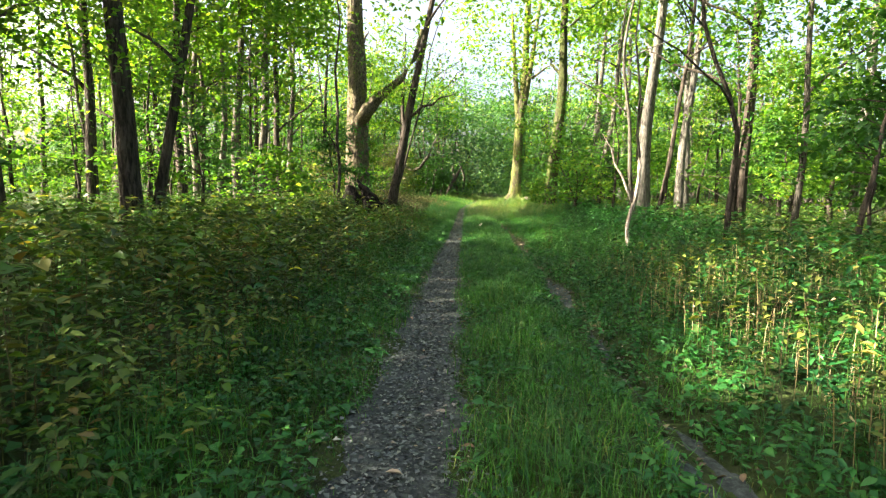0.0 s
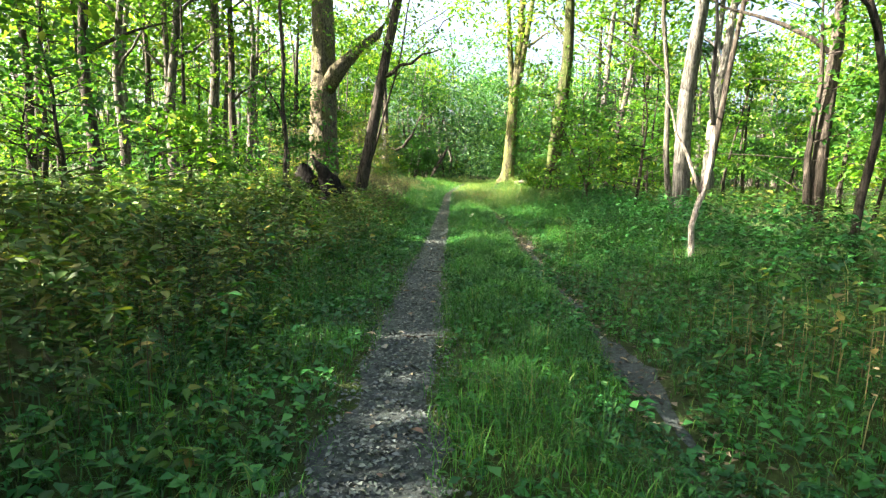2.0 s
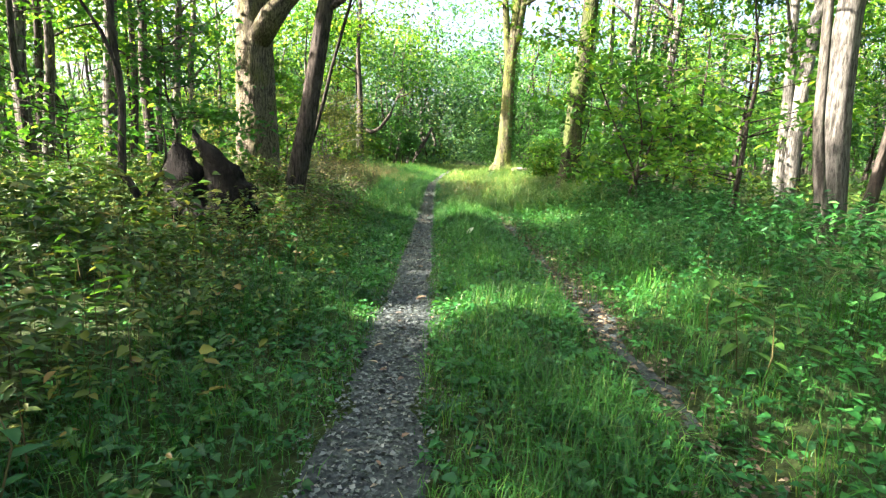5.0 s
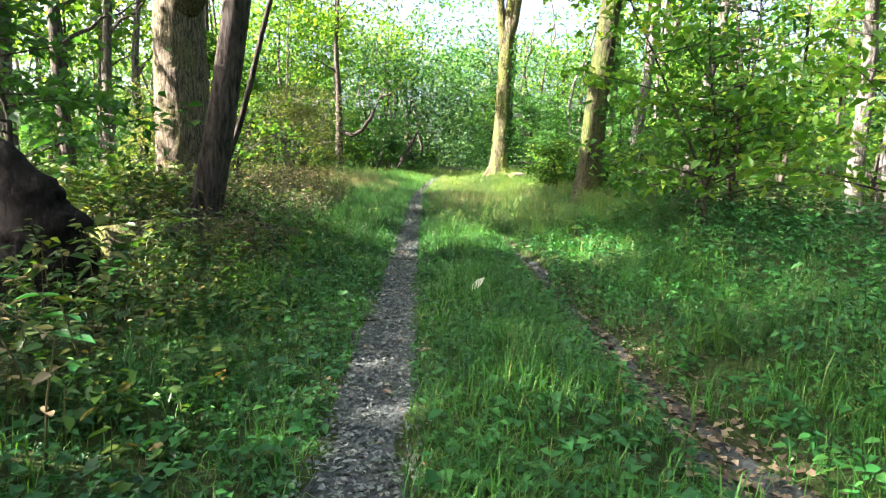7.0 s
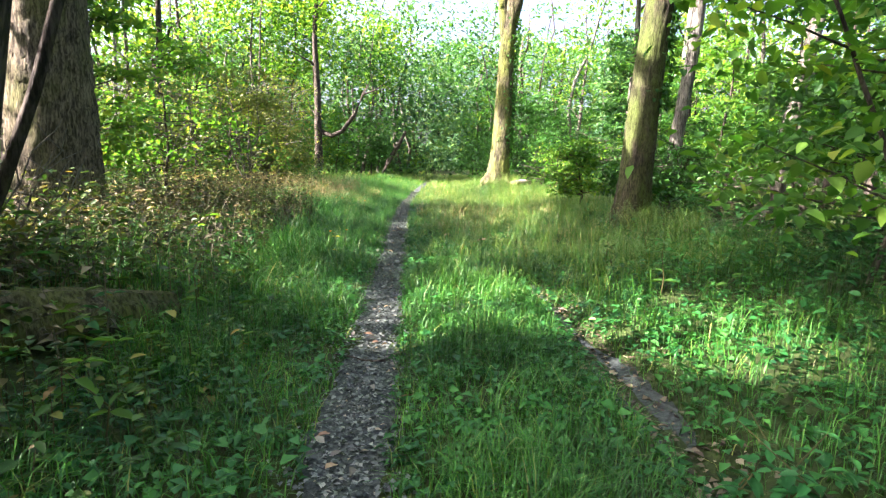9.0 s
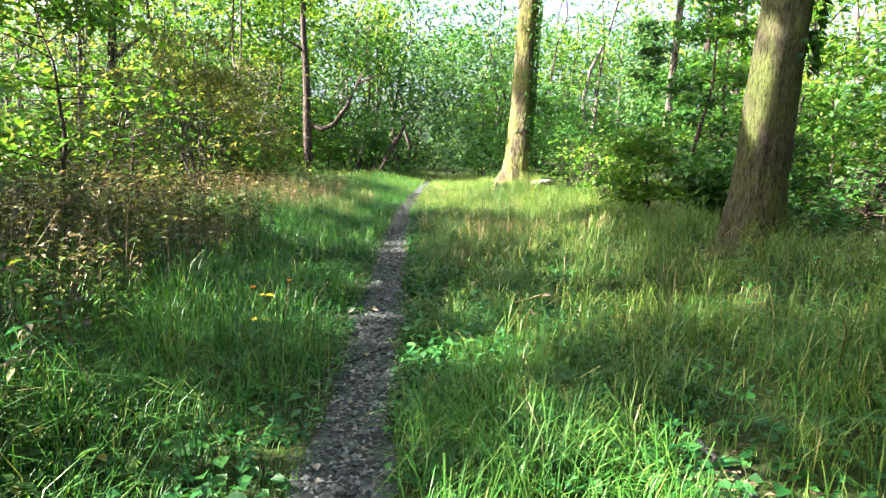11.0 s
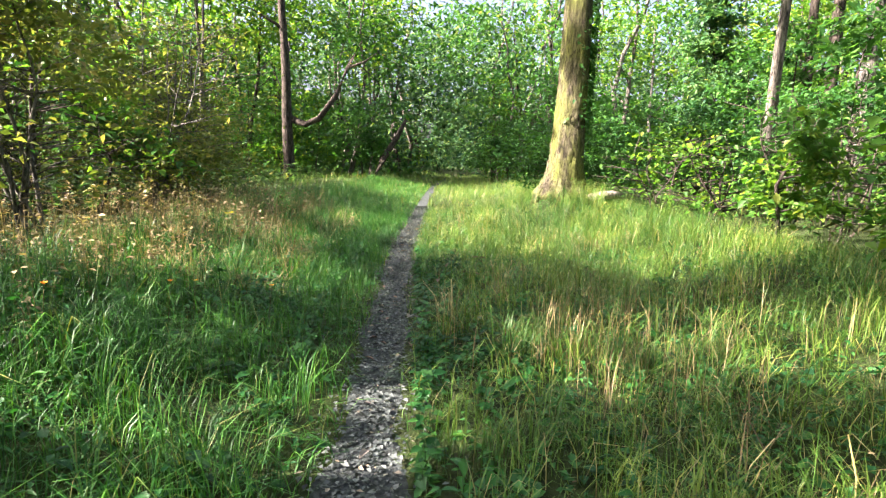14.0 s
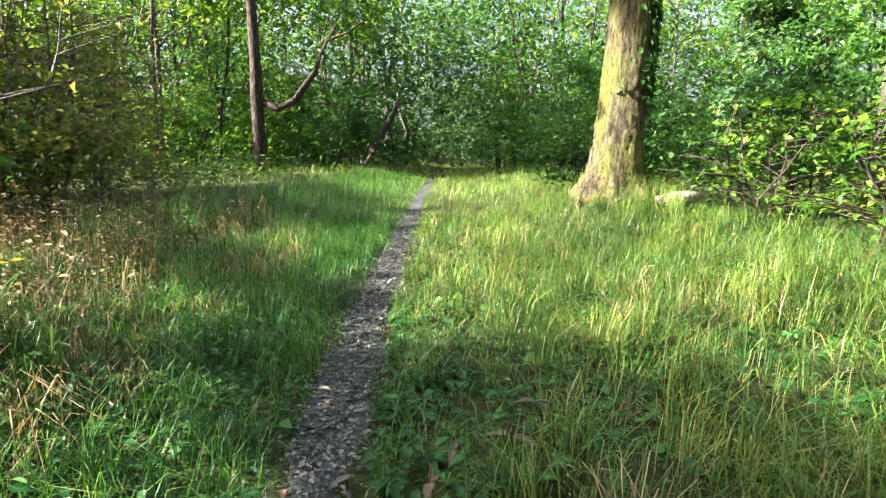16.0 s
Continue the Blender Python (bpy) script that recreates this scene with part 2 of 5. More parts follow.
M_PALEBARK = bark_mat("pale_bark", (0.06, 0.058, 0.052), (0.17, 0.167, 0.152), None, 1.4)
M_OAK = bark_mat("furrowed_oak_bark", (0.035, 0.03, 0.022), (0.16, 0.14, 0.1), (0.1, 0.105, 0.035), 2.0, 0.6)
M_MOSSY = bark_mat("mossy_bark", (0.02, 0.018, 0.012), (0.11, 0.1, 0.066), (0.095, 0.11, 0.026), 1.5, 0.48)
# Mossy bark with shade in its colour, where the crown shades too little.
M_SHADEDMOSS = bark_mat("shaded_mossy_bark", (0.014, 0.012, 0.009), (0.065, 0.057, 0.04), (0.055, 0.075, 0.018), 2.2, 0.46)
M_ROT = bark_mat("rotten_black_wood", (0.004, 0.0035, 0.003), (0.014, 0.012, 0.01), None, 1.6)
M_WHITEWOOD = bark_mat("peeled_white_wood", (0.24, 0.2, 0.17), (0.5, 0.45, 0.41), None, 2.0)


# ---- mesh tools ----
def mesh_from(name, verts, faces):
    """verts: (n, 3); faces: list of (m, k) index arrays."""
    me = bpy.data.meshes.new(name)
    faces = [np.asarray(f, np.int32) for f in faces if len(f)]
    verts = np.asarray(verts, np.float32)
    loops = np.concatenate([f.ravel() for f in faces])
    sizes = np.concatenate([np.full(len(f), f.shape[1], np.int32) for f in faces])
    starts = np.concatenate([[0], np.cumsum(sizes)[:-1]]).astype(np.int32)
    me.vertices.add(len(verts))
    me.vertices.foreach_set("co", verts.ravel())
    me.loops.add(len(loops))
    me.loops.foreach_set("vertex_index", loops)
    me.polygons.add(len(sizes))
    me.polygons.foreach_set("loop_start", starts)
    me.polygons.foreach_set("loop_total", sizes)
    me.update(calc_edges=True)
    return me


def piece(name, geo, material, parent=None, label="", smooth=False):
    me = mesh_from(name, *geo)
    me.materials.append(material)
    if smooth:
        me.polygons.foreach_set("use_smooth", np.ones(len(me.polygons), bool))
    ob = new(name, me)
    if parent is not None:
        ob.parent = parent
    if label:
        tagged(ob, label)
    return ob


def join(*geos):
    verts, by_size, at = [], {}, 0
    for v, fs in geos:
        for f in fs:
            f = np.asarray(f)
            if len(f):
                by_size.setdefault(f.shape[1], []).append(f + at)
        verts.append(v)
        at += len(v)
    return np.concatenate(verts), [np.concatenate(b) for b in by_size.values()]


def unit(v):
    return v / np.maximum(np.linalg.norm(v, axis=-1, keepdims=True), 1e-9)


def leaves(base, way, up, length, width, fold=0.2, droop=0.25, fine=True):
    """Leaves folded along the rib: a pointed oval of two quads each, or of two triangles."""
    n = len(base)
    length, width = np.broadcast_to(length, n)[:, None], np.broadcast_to(width, n)[:, None]
    way = unit(way)
    side = unit(np.cross(way, up))
    nor = np.cross(side, way)
    tip = base + way * length - nor * length * droop
    if fine is None:
        v = np.stack([base - side * width * 0.35, base + side * width * 0.4 + way * length * 0.2, tip], 1).reshape(-1, 3)
        return v, [np.arange(n * 3).reshape(-1, 3)]
    if not fine:
        mid = base + way * length * 0.45
        r, l = mid + side * width * 0.5 + nor * width * fold, mid - side * width * 0.5 + nor * width * fold
        v = np.stack([base, r, tip, l], 1).reshape(-1, 3)
        k = np.arange(n)[:, None] * 4
        return v, [np.concatenate([k + [0, 1, 2], k + [0, 2, 3]])]
    a, b = base + way * length * 0.28 - nor * length * droop * 0.1, base + way * length * 0.64 - nor * length * droop * 0.45
    lift = nor * width * fold
    v = np.stack([base, a + side * width * 0.46 + lift, b + side * width * 0.4 + lift, tip, b - side * width * 0.4 + lift, a - side * width * 0.46 + lift], 1).reshape(-1, 3)
    k = np.arange(n)[:, None] * 6
    return v, [np.concatenate([k + [0, 1, 2, 3], k + [0, 3, 4, 5]])]


def blades(base, height, width, bend, az):
    """Grass blades: a quad and a tip, bent over."""
    n = len(base)
    out = np.stack([np.cos(az), np.sin(az), np.zeros(n)], 1)
    side = np.stack([-np.sin(az), np.cos(az), np.zeros(n)], 1) * (width * 0.5)[:, None]
    up = np.array([0, 0, 1.0])
    h, b = height[:, None], bend[:, None]
    mid = base + up * h * 0.58 + out * h * b * 0.28
    tip = base + up * h * (1 - 0.25 * b) + out * h * b
    v = np.stack([base - side, base + side, mid + side * 0.8, mid - side * 0.8, tip], 1).reshape(-1, 3)
    k = np.arange(n)[:, None] * 5
    return v, [k + [0, 1, 2, 3], k + [3, 2, 4]]


def arcs(base, length, width, reach, az):
    """Long grass blades that rise and bow over in an arc."""
    n = len(base)
    out = np.stack([np.cos(az), np.sin(az), np.zeros(n)], 1)
    side = np.stack([-np.sin(az), np.cos(az), np.zeros(n)], 1) * (width * 0.5)[:, None]
    up = np.array([0, 0, 1.0])
    h, b = length[:, None], reach[:, None]
    p1 = base + up * h * 0.5 + out * h * b * 0.12
    p2 = base + up * h * (0.86 - 0.12 * b) + out * h * b * 0.45
    tip = base + up * h * (0.98 - 0.55 * b) + out * h * b * 0.95
    v = np.stack([base - side * 0.7, base + side * 0.7, p1 + side, p1 - side, p2 + side * 0.8, p2 - side * 0.8, tip], 1).reshape(-1, 3)
    k = np.arange(n)[:, None] * 7
    return v, [np.concatenate([k + [0, 1, 2, 3], k + [3, 2, 4, 5]]), k + [5, 4, 6]]


def tube(points, radii, sides=8, rough=0.0, seed=0, furrow=0.0):
    p = np.asarray(points, float)
    r = np.asarray(radii, float)
    t = unit(np.gradient(p, axis=0))
    ref = np.where(np.abs(t[:, 2:3]) > 0.9, np.array([[1.0, 0, 0]]), np.array([[0, 0, 1.0]]))
    u = unit(np.cross(ref, t))
    w = np.cross(t, u)
    a = np.linspace(0, 2 * np.pi, sides, endpoint=False)
    g = np.random.default_rng(seed)
    lobes = 1 + rough * g.normal(size=(1, sides)) + rough * 0.6 * g.normal(size=(len(p), sides))
    if furrow:
        zz = p[:, 2:3]
        ph = g.uniform(0, 6.28, 4)
        lobes = (1 + rough * 0.5 * np.sin(3 * a + ph[0]) + rough * 0.4 * np.sin(5 * a + ph[1] + zz * 0.4)
                 + furrow * (np.abs(np.sin(8.5 * a + ph[2] + 0.9 * np.sin(zz * 2.1 + 2 * a) + 0.5 * np.sin(zz * 5.7))) - 0.6)
                 + furrow * 0.35 * g.normal(size=(len(p), sides)))
    ring = p[:, None] + r[:, None, None] * lobes[..., None] * (u[:, None] * np.cos(a)[None, :, None] + w[:, None] * np.sin(a)[None, :, None])
    v = np.concatenate([ring.reshape(-1, 3), p[:1], p[-1:]])
    i, j = np.meshgrid(np.arange(len(p) - 1), np.arange(sides), indexing="ij")
    i, j = i.ravel(), j.ravel()
    k = (j + 1) % sides
    quads = np.stack([i * sides + j, i * sides + k, (i + 1) * sides + k, (i + 1) * sides + j], 1)
    s = np.arange(sides)
    n = len(p) * sides
    caps = np.concatenate([np.stack([np.full(sides, n), (s + 1) % sides, s], 1),
                           np.stack([np.full(sides, n + 1), n - sides + s, n - sides + (s + 1) % sides], 1)])
    return v, [quads, caps]


# ---- the lie of the land ----
def path_x(y):
    """The middle of the trodden path."""
    return np.interp(y, [-10, 2.8, 11.4, 17, 23.2, 34.2, 37.8, 49.8, 62, 75, 93, 115], [-0.9, -0.23, 0.17, 0.5, 0.81, 1.32, 1.54, 2.7, 4.1, 6.2, 10.2, 16.5])


def path_half(y):
    return np.interp(y, [-5, 3, 8, 17, 23, 34, 60], [0.4, 0.38, 0.33, 0.26, 0.21, 0.2, 0.18])


def rut_x(y):
    return path_x(y) + np.interp(y, [0, 4, 11, 18, 26], [1.68, 1.72, 1.8, 1.8, 1.75])


def rut_bare(y):
    """How bare the wheel rut lies, from overgrown to open soil."""
    return np.clip(0.4 + 0.45 * np.sin(y * 0.9) + 0.4 * np.sin(y * 2.3 + 1) + 0.8 * np.exp(-((y - 17.3) / 1.7) ** 2), 0.0, 1.15)


def wave(x, y):
    return 0.05 * np.sin(x * 0.9 + 1.3 * np.sin(y * 0.31)) * np.sin(y * 0.7 + 0.6) + 0.025 * np.sin(x * 2.3 + y * 1.7) + 0.015 * np.sin(x * 5.1 - y * 3.3)


def step(a, b, v):
    t = np.clip((v - a) / (b - a), 0, 1)
    return t * t * (3 - 2 * t)


def ground_z(x, y):
    x, y = np.asarray(x, float), np.asarray(y, float)
    u = x - path_x(y)
    left = step(0.5, 3.5, -u) * 0.28
    right = step(2.2, 5.0, u) * 0.34
    strip = 0.05 * np.exp(-((u - 0.85) / 0.4) ** 2)
    rut = -0.1 * np.exp(-((x - rut_x(y) + 0.02) / 0.2) ** 2) * (1 - step(23, 26, y))
    trod = -0.035 * np.exp(-(u / 0.33) ** 2)
    quiet = 0.25 + 0.75 * step(0.4, 2.5, np.abs(u - 0.8))
    rise = 0.5 * np.exp(-(((x - 5.3) / 1.6) ** 2 + ((y - 42.2) / 1.6) ** 2))
    far = step(60, 120, np.hypot(x, y - 20)) * 0.5
    return left + right + strip + rut + trod + rise + far + wave(x, y) * quiet


def spread(n, x0, x1, y0, y1):
    return rng.uniform(x0, x1, n), rng.uniform(y0, y1, n)


def on_ground(x, y, lift=0.0):
    return np.stack([x, y, ground_z(x, y) + lift], 1)


# ground: one sheet to the horizon
def lines(lo, hi, step_size, far):
    inner = np.arange(lo, hi, step_size)
    grow = np.cumsum(step_size * 1.22 ** np.arange(1, 60))
    grow = grow[grow < far]
    return np.concatenate([lo - grow[::-1], inner, hi + grow])


gx, gy = lines(-8, 10, 0.2, 700), lines(-4, 50, 0.27, 700)
X, Y = np.meshgrid(gx, gy)
nx, ny = len(gx), len(gy)
i, j = np.meshgrid(np.arange(ny - 1), np.arange(nx - 1), indexing="ij")
i, j = i.ravel(), j.ravel()
quads = np.stack([i * nx + j, i * nx + j + 1, (i + 1) * nx + j + 1, (i + 1) * nx + j], 1)
ground = piece("ground", (np.stack([X, Y, ground_z(X, Y)], -1).reshape(-1, 3), [quads]), M_GROUND, smooth=True)
tagged(ground, "dark forest floor of soil and old leaves", "ground", kind="structure")


def strip_of_soil(name, centre, half, y0, y1, label):
    ys = np.arange(y0, y1, 0.12)
    n = len(ys)
    c, h = centre(ys), half(ys)
    across = np.linspace(-1, 1, 7)
    edge = 1 + 0.16 * np.sin(ys * 2.1) + 0.14 * np.sin(ys * 5.3 + 1) + rng.normal(0, 0.07, n)
    xs = c[:, None] + across * (h * edge)[:, None]
    yy = np.repeat(ys[:, None], 7, 1)
    z = ground_z(xs, yy) + 0.012 * (1 - np.abs(across) ** 3) + rng.normal(0, 0.003, xs.shape) - 0.012 * (np.abs(across) == 1) + 0.004
    a, b = np.meshgrid(np.arange(n - 1), np.arange(6), indexing="ij")
    a, b = a.ravel(), b.ravel()
    f = np.stack([a * 7 + b, a * 7 + b + 1, (a + 1) * 7 + b + 1, (a + 1) * 7 + b], 1)
    ob = piece(name, (np.stack([xs, yy, z], -1).reshape(-1, 3), [f]), M_PATH, smooth=True)
    return tagged(ob, label, "path", kind="structure")


path = strip_of_soil("path", path_x, path_half, -4, 98, "narrow trodden woodland path strewn with grey-brown leaf litter")
rut = strip_of_soil("wheel_rut", rut_x, lambda y: 0.16 * (1 - step(21, 26, y)) * rut_bare(y) + 0.01, -3, 25.5, "shallow bare wheel rut with dead leaves")


# ---- trees ----
def bent(x, y, h, lean, wob, k=14, seed=0):
    """The line of a stem from the ground up."""
    g = np.random.default_rng(seed)
    z = np.concatenate([[-0.25, 0, 0.15, 0.4], np.linspace(0.9, h, k)])
    ph = g.uniform(0, 6.28, 4)
    t = z / h
    px = x + lean[0] * z + wob * (np.sin(t * 7 + ph[0]) - np.sin(ph[0]) + 0.4 * (np.sin(t * 17 + ph[1]) - np.sin(ph[1])))
    py = y + lean[1] * z + wob * (np.sin(t * 6 + ph[2]) - np.sin(ph[2]))
    return np.stack([px, py, z + float(ground_z(x, y))], 1)


def limb_line(start, az, length, rise, k=7, wob=0.12, g=rng):
    s = np.linspace(0, 1, k)[:, None]
    d = np.array([math.cos(az), math.sin(az), 0.0])
    p = start + d * s * length + np.array([0, 0, 1.0]) * (rise * length * s ** 0.8)
    p[1:] += g.normal(0, wob * length * 0.14, (k - 1, 3))
    return p


def leaf_cloud(centres, spread_r, per, size, flat=0.45, fine=False):
    """Leaves in flattened sprays round the centres, those in the sun's gaps left out."""
    n = len(centres) * per
    c = np.repeat(centres, per, 0)
    p = c + rng.normal(0, 1, (n, 3)) * np.array([spread_r, spread_r, spread_r * flat])
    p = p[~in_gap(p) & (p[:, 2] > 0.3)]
    u = p[:, 0] - path_x(p[:, 1])
    p = p[~((np.abs(u - 0.3) < 1.6) & (p[:, 2] < 3.2) & (p[:, 1] < 48))]
    n = len(p)
    way = np.stack([rng.normal(size=n), rng.normal(size=n), rng.normal(-0.25, 0.35, n)], 1)
    up = np.stack([rng.normal(0, 0.5, n), rng.normal(0, 0.5, n), np.ones(n)], 1)
    ln = size * rng.uniform(0.6, 1.25, n)
    return leaves(p, way, up, ln, ln * rng.uniform(0.5, 0.75, n), 0.18, 0.2, fine)


def tree(name, x, y, d, h, lean=(0, 0), bark=None, label="", crown=None, limbs=5, first=3.5, wob=0.12, sides=12, seed=1, flare=0.55, group="", leaf=None, leaf_size=0.3, clumps=26, per=36, low=()):
    """A tapered trunk, limbs and a crown of leaves. crown: (bottom, radius). low: sprays of leaves lower on the stem, (height, reach, count)."""
    bark, leaf = bark or M_BARK, leaf or M_CANOPY
    g = np.random.default_rng(seed)
    base = tagged(new(name), label, "tree", group)
    base.location = (x, y, float(ground_z(x, y)))
    o = np.array(base.location)
    line = bent(x, y, h, lean, wob, seed=seed)
    z = np.maximum(line[:, 2] - o[2], 0)
    rad = d / 2 * (1 - 0.78 * (z / h)) * (1 + flare * np.exp(-z / 0.32))
    if d > 0.55:
        zz = np.concatenate([np.linspace(-0.2, 6, 110), np.linspace(6.2, h, 20)])
        fine_line = np.stack([np.interp(zz, line[:, 2] - o[2], line[:, a]) for a in range(3)], 1)
        gm = tube(fine_line, np.interp(zz, z, rad), 52, 0.05, seed, 0.055)
    else:
        gm = tube(line, rad, sides, 0.045, seed)
    piece("trunk", (gm[0] - o, gm[1]), bark, base, smooth=True)
    ends = []
    for k in range(limbs):
        at = first + (h * 0.92 - first) * ((k + g.uniform(0, 0.8)) / max(limbs, 1))
        s = np.array([np.interp(at, z, line[:, a]) for a in range(3)])
        r = np.interp(at, z, rad)
        p = limb_line(s, g.uniform(0, 6.28), g.uniform(1.6, 3.4) * (1.15 - 0.5 * at / h), g.uniform(0.35, 0.9), g=g)
        gm = tube(p, np.linspace(r * 0.5, 0.012, len(p)), 6, 0.05, seed + k)
        piece("limb", (gm[0] - o, gm[1]), bark, base, smooth=True)
        ends += [p[-1], p[4]]
    geos = []
    if crown:
        bottom, r = crown
        q = unit(g.normal(size=(clumps, 3))) * g.uniform(0.35, 1, (clumps, 1)) ** 0.5
        top = np.array([np.interp(h, z, line[:, a]) for a in range(3)])
        mid = np.array([top[0], top[1], o[2] + (bottom + h + 1.5) / 2])
        cs = mid + q * np.array([r, r, (h + 1.5 - bottom) / 2])
        geos.append(leaf_cloud(cs, 0.75, per, leaf_size, 0.5))
    for at, reach, count in low:
        s = np.array([np.interp(at, z, line[:, a]) for a in range(3)])
        for _ in range(count):
            az = g.uniform(0, 6.28)
            e = s + np.array([math.cos(az), math.sin(az), g.uniform(-0.1, 0.35)]) * g.uniform(0.4, 1.0) * reach
            geos.append(leaf_cloud(e[None], reach * 0.3, 40, 0.13, 0.3))
    geos = [q for q in geos if len(q[0])]
    if geos:
        v, f = join(*geos)
        piece("crown", (v - o, f), leaf, base)
    return base, o, line, z, rad


# large trees beside the track
# Oak and ash crowns, largely out of view, are thickened to shade the ground.
oak, oak_o, oak_line, oak_z, oak_r = tree("oak_tree", -3.9, 27.5, 1.2, 17, (0.005, 0.0), M_OAK, "massive old oak with furrowed bark and one thick raised limb", (7.2, 5.2), 5, 7, 0.08, 18, 3, 0.3, clumps=62, per=40, low=((6.6, 3.0, 12),))
s = np.array([-3.8, 27.4, 4.4])
gm = tube(np.array([s, s + [0.45, -0.1, 0.6], s + [0.8, -0.15, 1.0], s + [1.35, -0.2, 1.5], s + [2.0, -0.25, 2.0], s + [2.6, -0.3, 2.9], s + [2.9, -0.3, 4.2]]), [0.36, 0.33, 0.25, 0.19, 0.16, 0.12, 0.06], 20, 0.05, 5, 0.05)
piece("limb", (gm[0] - oak_o, gm[1]), M_OAK, oak, smooth=True)
ash, ash_o, ash_line, ash_z, ash_r = tree("ash_tree", 5.55, 42.2, 0.78, 18, (0.03, 0.0), M_MOSSY, "tall forked tree with sunlit mossy bark on its flared foot", (8.0, 5.6), 6, 7.5, 0.1, 16, 7, 0.85, clumps=95)
for at, dx, dy, r in ((5.6, -0.75, 0.2, 0.24), (6.3, 1.15, -0.2, 0.25), (7.4, 0.5, 0.8, 0.18)):
    s = np.array([np.interp(at, ash_z, ash_line[:, a]) for a in range(3)])
    t = np.linspace(0, 1, 8)
    gm = tube(s + np.stack([dx * t ** 0.75, dy * t ** 0.75, -0.3 + 8.0 * t], 1), r * (1 - 0.7 * t), 12, 0.04, int(at * 10))
    piece("limb", (gm[0] - ash_o, gm[1]), M_MOSSY, ash, smooth=True)
tree("ash_tree", 5.6, 29.2, 0.62, 17, (0.05, 0.03), M_SHADEDMOSS, "mossy leaning tree with a thick flared foot", (7.0, 5.2), 5, 5.0, 0.1, 16, 9, 0.5, clumps=85, low=((3.4, 1.3, 8),))
tree("leaning_tree", -1.95, 22.4, 0.4, 13, (0.2, 0.0), M_DARKBARK, "dark slender tree leaning over the path", (7.5, 3.6), 4, 3.4, 0.03, 10, 12, 0.35, clumps=48, low=((4.6, 1.8, 8), (5.6, 2.0, 8)))
tree("slim_tree", -2.08, 22.75, 0.09, 9, (0.26, 0.02), M_DARKBARK, "thin dark stem leaning beside a thicker trunk", (6.5, 1.6), 4, 3.0, 0.1, 7, 13, 0.3, clumps=8)
tree("slim_tree", 7.54, 27.9, 0.3, 14, (0.12, 0.02), M_BARK, "slim grey tree leaning among shrubs", (7, 2.8), 4, 3.5, 0.12, 10, 14, 0.3, clumps=20)
tree("grey_tree", -9.0, 30.0, 0.5, 16, (0.01, 0), M_BARK, "straight grey tree forking high in the wood", (8, 3.6), 6, 6.2, 0.16, 12, 16, 0.35, clumps=28, low=((4, 2.4, 9), (6, 2.6, 12)))
tree("dark_tree", -5.95, 11.3, 0.4, 15, (-0.02, 0), M_DARKBARK, "dark straight tree with a leaning twin", (7, 3.4), 5, 4.5, 0.08, 12, 18, 0.4, clumps=28, low=((3.0, 2.4, 24), (4.3, 2.6, 28)))
tree("dark_tree", -5.65, 11.4, 0.22, 13, (0.2, 0.02), M_DARKBARK, "thin dark tree leaning away from its twin", (6.5, 2.6), 5, 3.0, 0.04, 10, 20, 0.4, clumps=18)
tree("dark_tree", -10.2, 13.4, 0.42, 15, (0.0, 0), M_DARKBARK, "dark tree standing back in the shade", (6, 3.2), 5, 4, 0.1, 10, 22, 0.3, low=((3.0, 2.8, 24), (4.8, 2.8, 28)))
tree("dark_tree", -8.6, 10.6, 0.3, 14, (-0.05, 0), M_DARKBARK, "dark tree standing back in the shade", (6, 3.0), 5, 3, 0.14, 10, 24, 0.3, low=((3.0, 2.6, 24), (4.4, 2.6, 28)))
tree("pale_tree", 6.65, 18.7, 0.42, 15, (0.05, 0.03), M_PALEBARK, "pale grey tree in a tight clump of stems", (7, 3.0), 4, 4.2, 0.1, 10, 26, 0.3)
tree("slim_tree", 6.95, 18.5, 0.18, 12, (0.13, 0.02), M_DARKBARK, "thin dark stem beside a pale trunk", (7, 2.2), 4, 4.2, 0.08, 8, 28, 0.3, clumps=14)
tree("slim_tree", 6.25, 18.2, 0.15, 11, (-0.03, 0.02), M_BARK, "thin crooked stem in a tight clump", (6.5, 2.0), 4, 3.2, 0.2, 8, 30, 0.3, clumps=14)
tree("crooked_tree", 5.95, 11.8, 0.12, 10, (-0.07, 0.05), M_DARKBARK, "thin crooked dark tree bending over", (5.5, 2.2), 4, 2.6, 0.32, 8, 32, 0.3, clumps=14)
tree("slim_tree", 7.5, 12.2, 0.15, 13, (-0.01, 0.02), M_BARK, "slim straight tree among shrubs", (6, 2.6), 4, 3.2, 0.1, 8, 34, 0.3, clumps=18, low=((3.4, 2.0, 9), (4.6, 2.0, 9)))
tree("slim_tree", 8.6, 16.5, 0.34, 14, (0.1, 0.04), M_DARKBARK, "dark tree leaning back into the wood", (6.5, 2.8), 4, 3.4, 0.12, 10, 36, 0.3, low=((3.2, 2.2, 9), (5, 2.2, 9)))
tree("pale_tree", 10.6, 25.5, 0.4, 15, (0.08, 0.0), M_PALEBARK, "pale leaning tree in the wood", (7, 3.0), 4, 4.2, 0.1, 10, 38, 0.3)
tree("pale_tree", 13.4, 42.6, 0.5, 17, (0.01, 0.0), M_PALEBARK, "pale straight tree behind sunlit shrubs", (8, 3.2), 4, 5, 0.06, 10, 40, 0.3)
tree("pale_tree", 8.6, 33.6, 0.4, 15, (0.06, 0.0), M_PALEBARK, "pale slanting tree behind the shrubs", (8, 3.0), 4, 5, 0.1, 10, 42, 0.3)
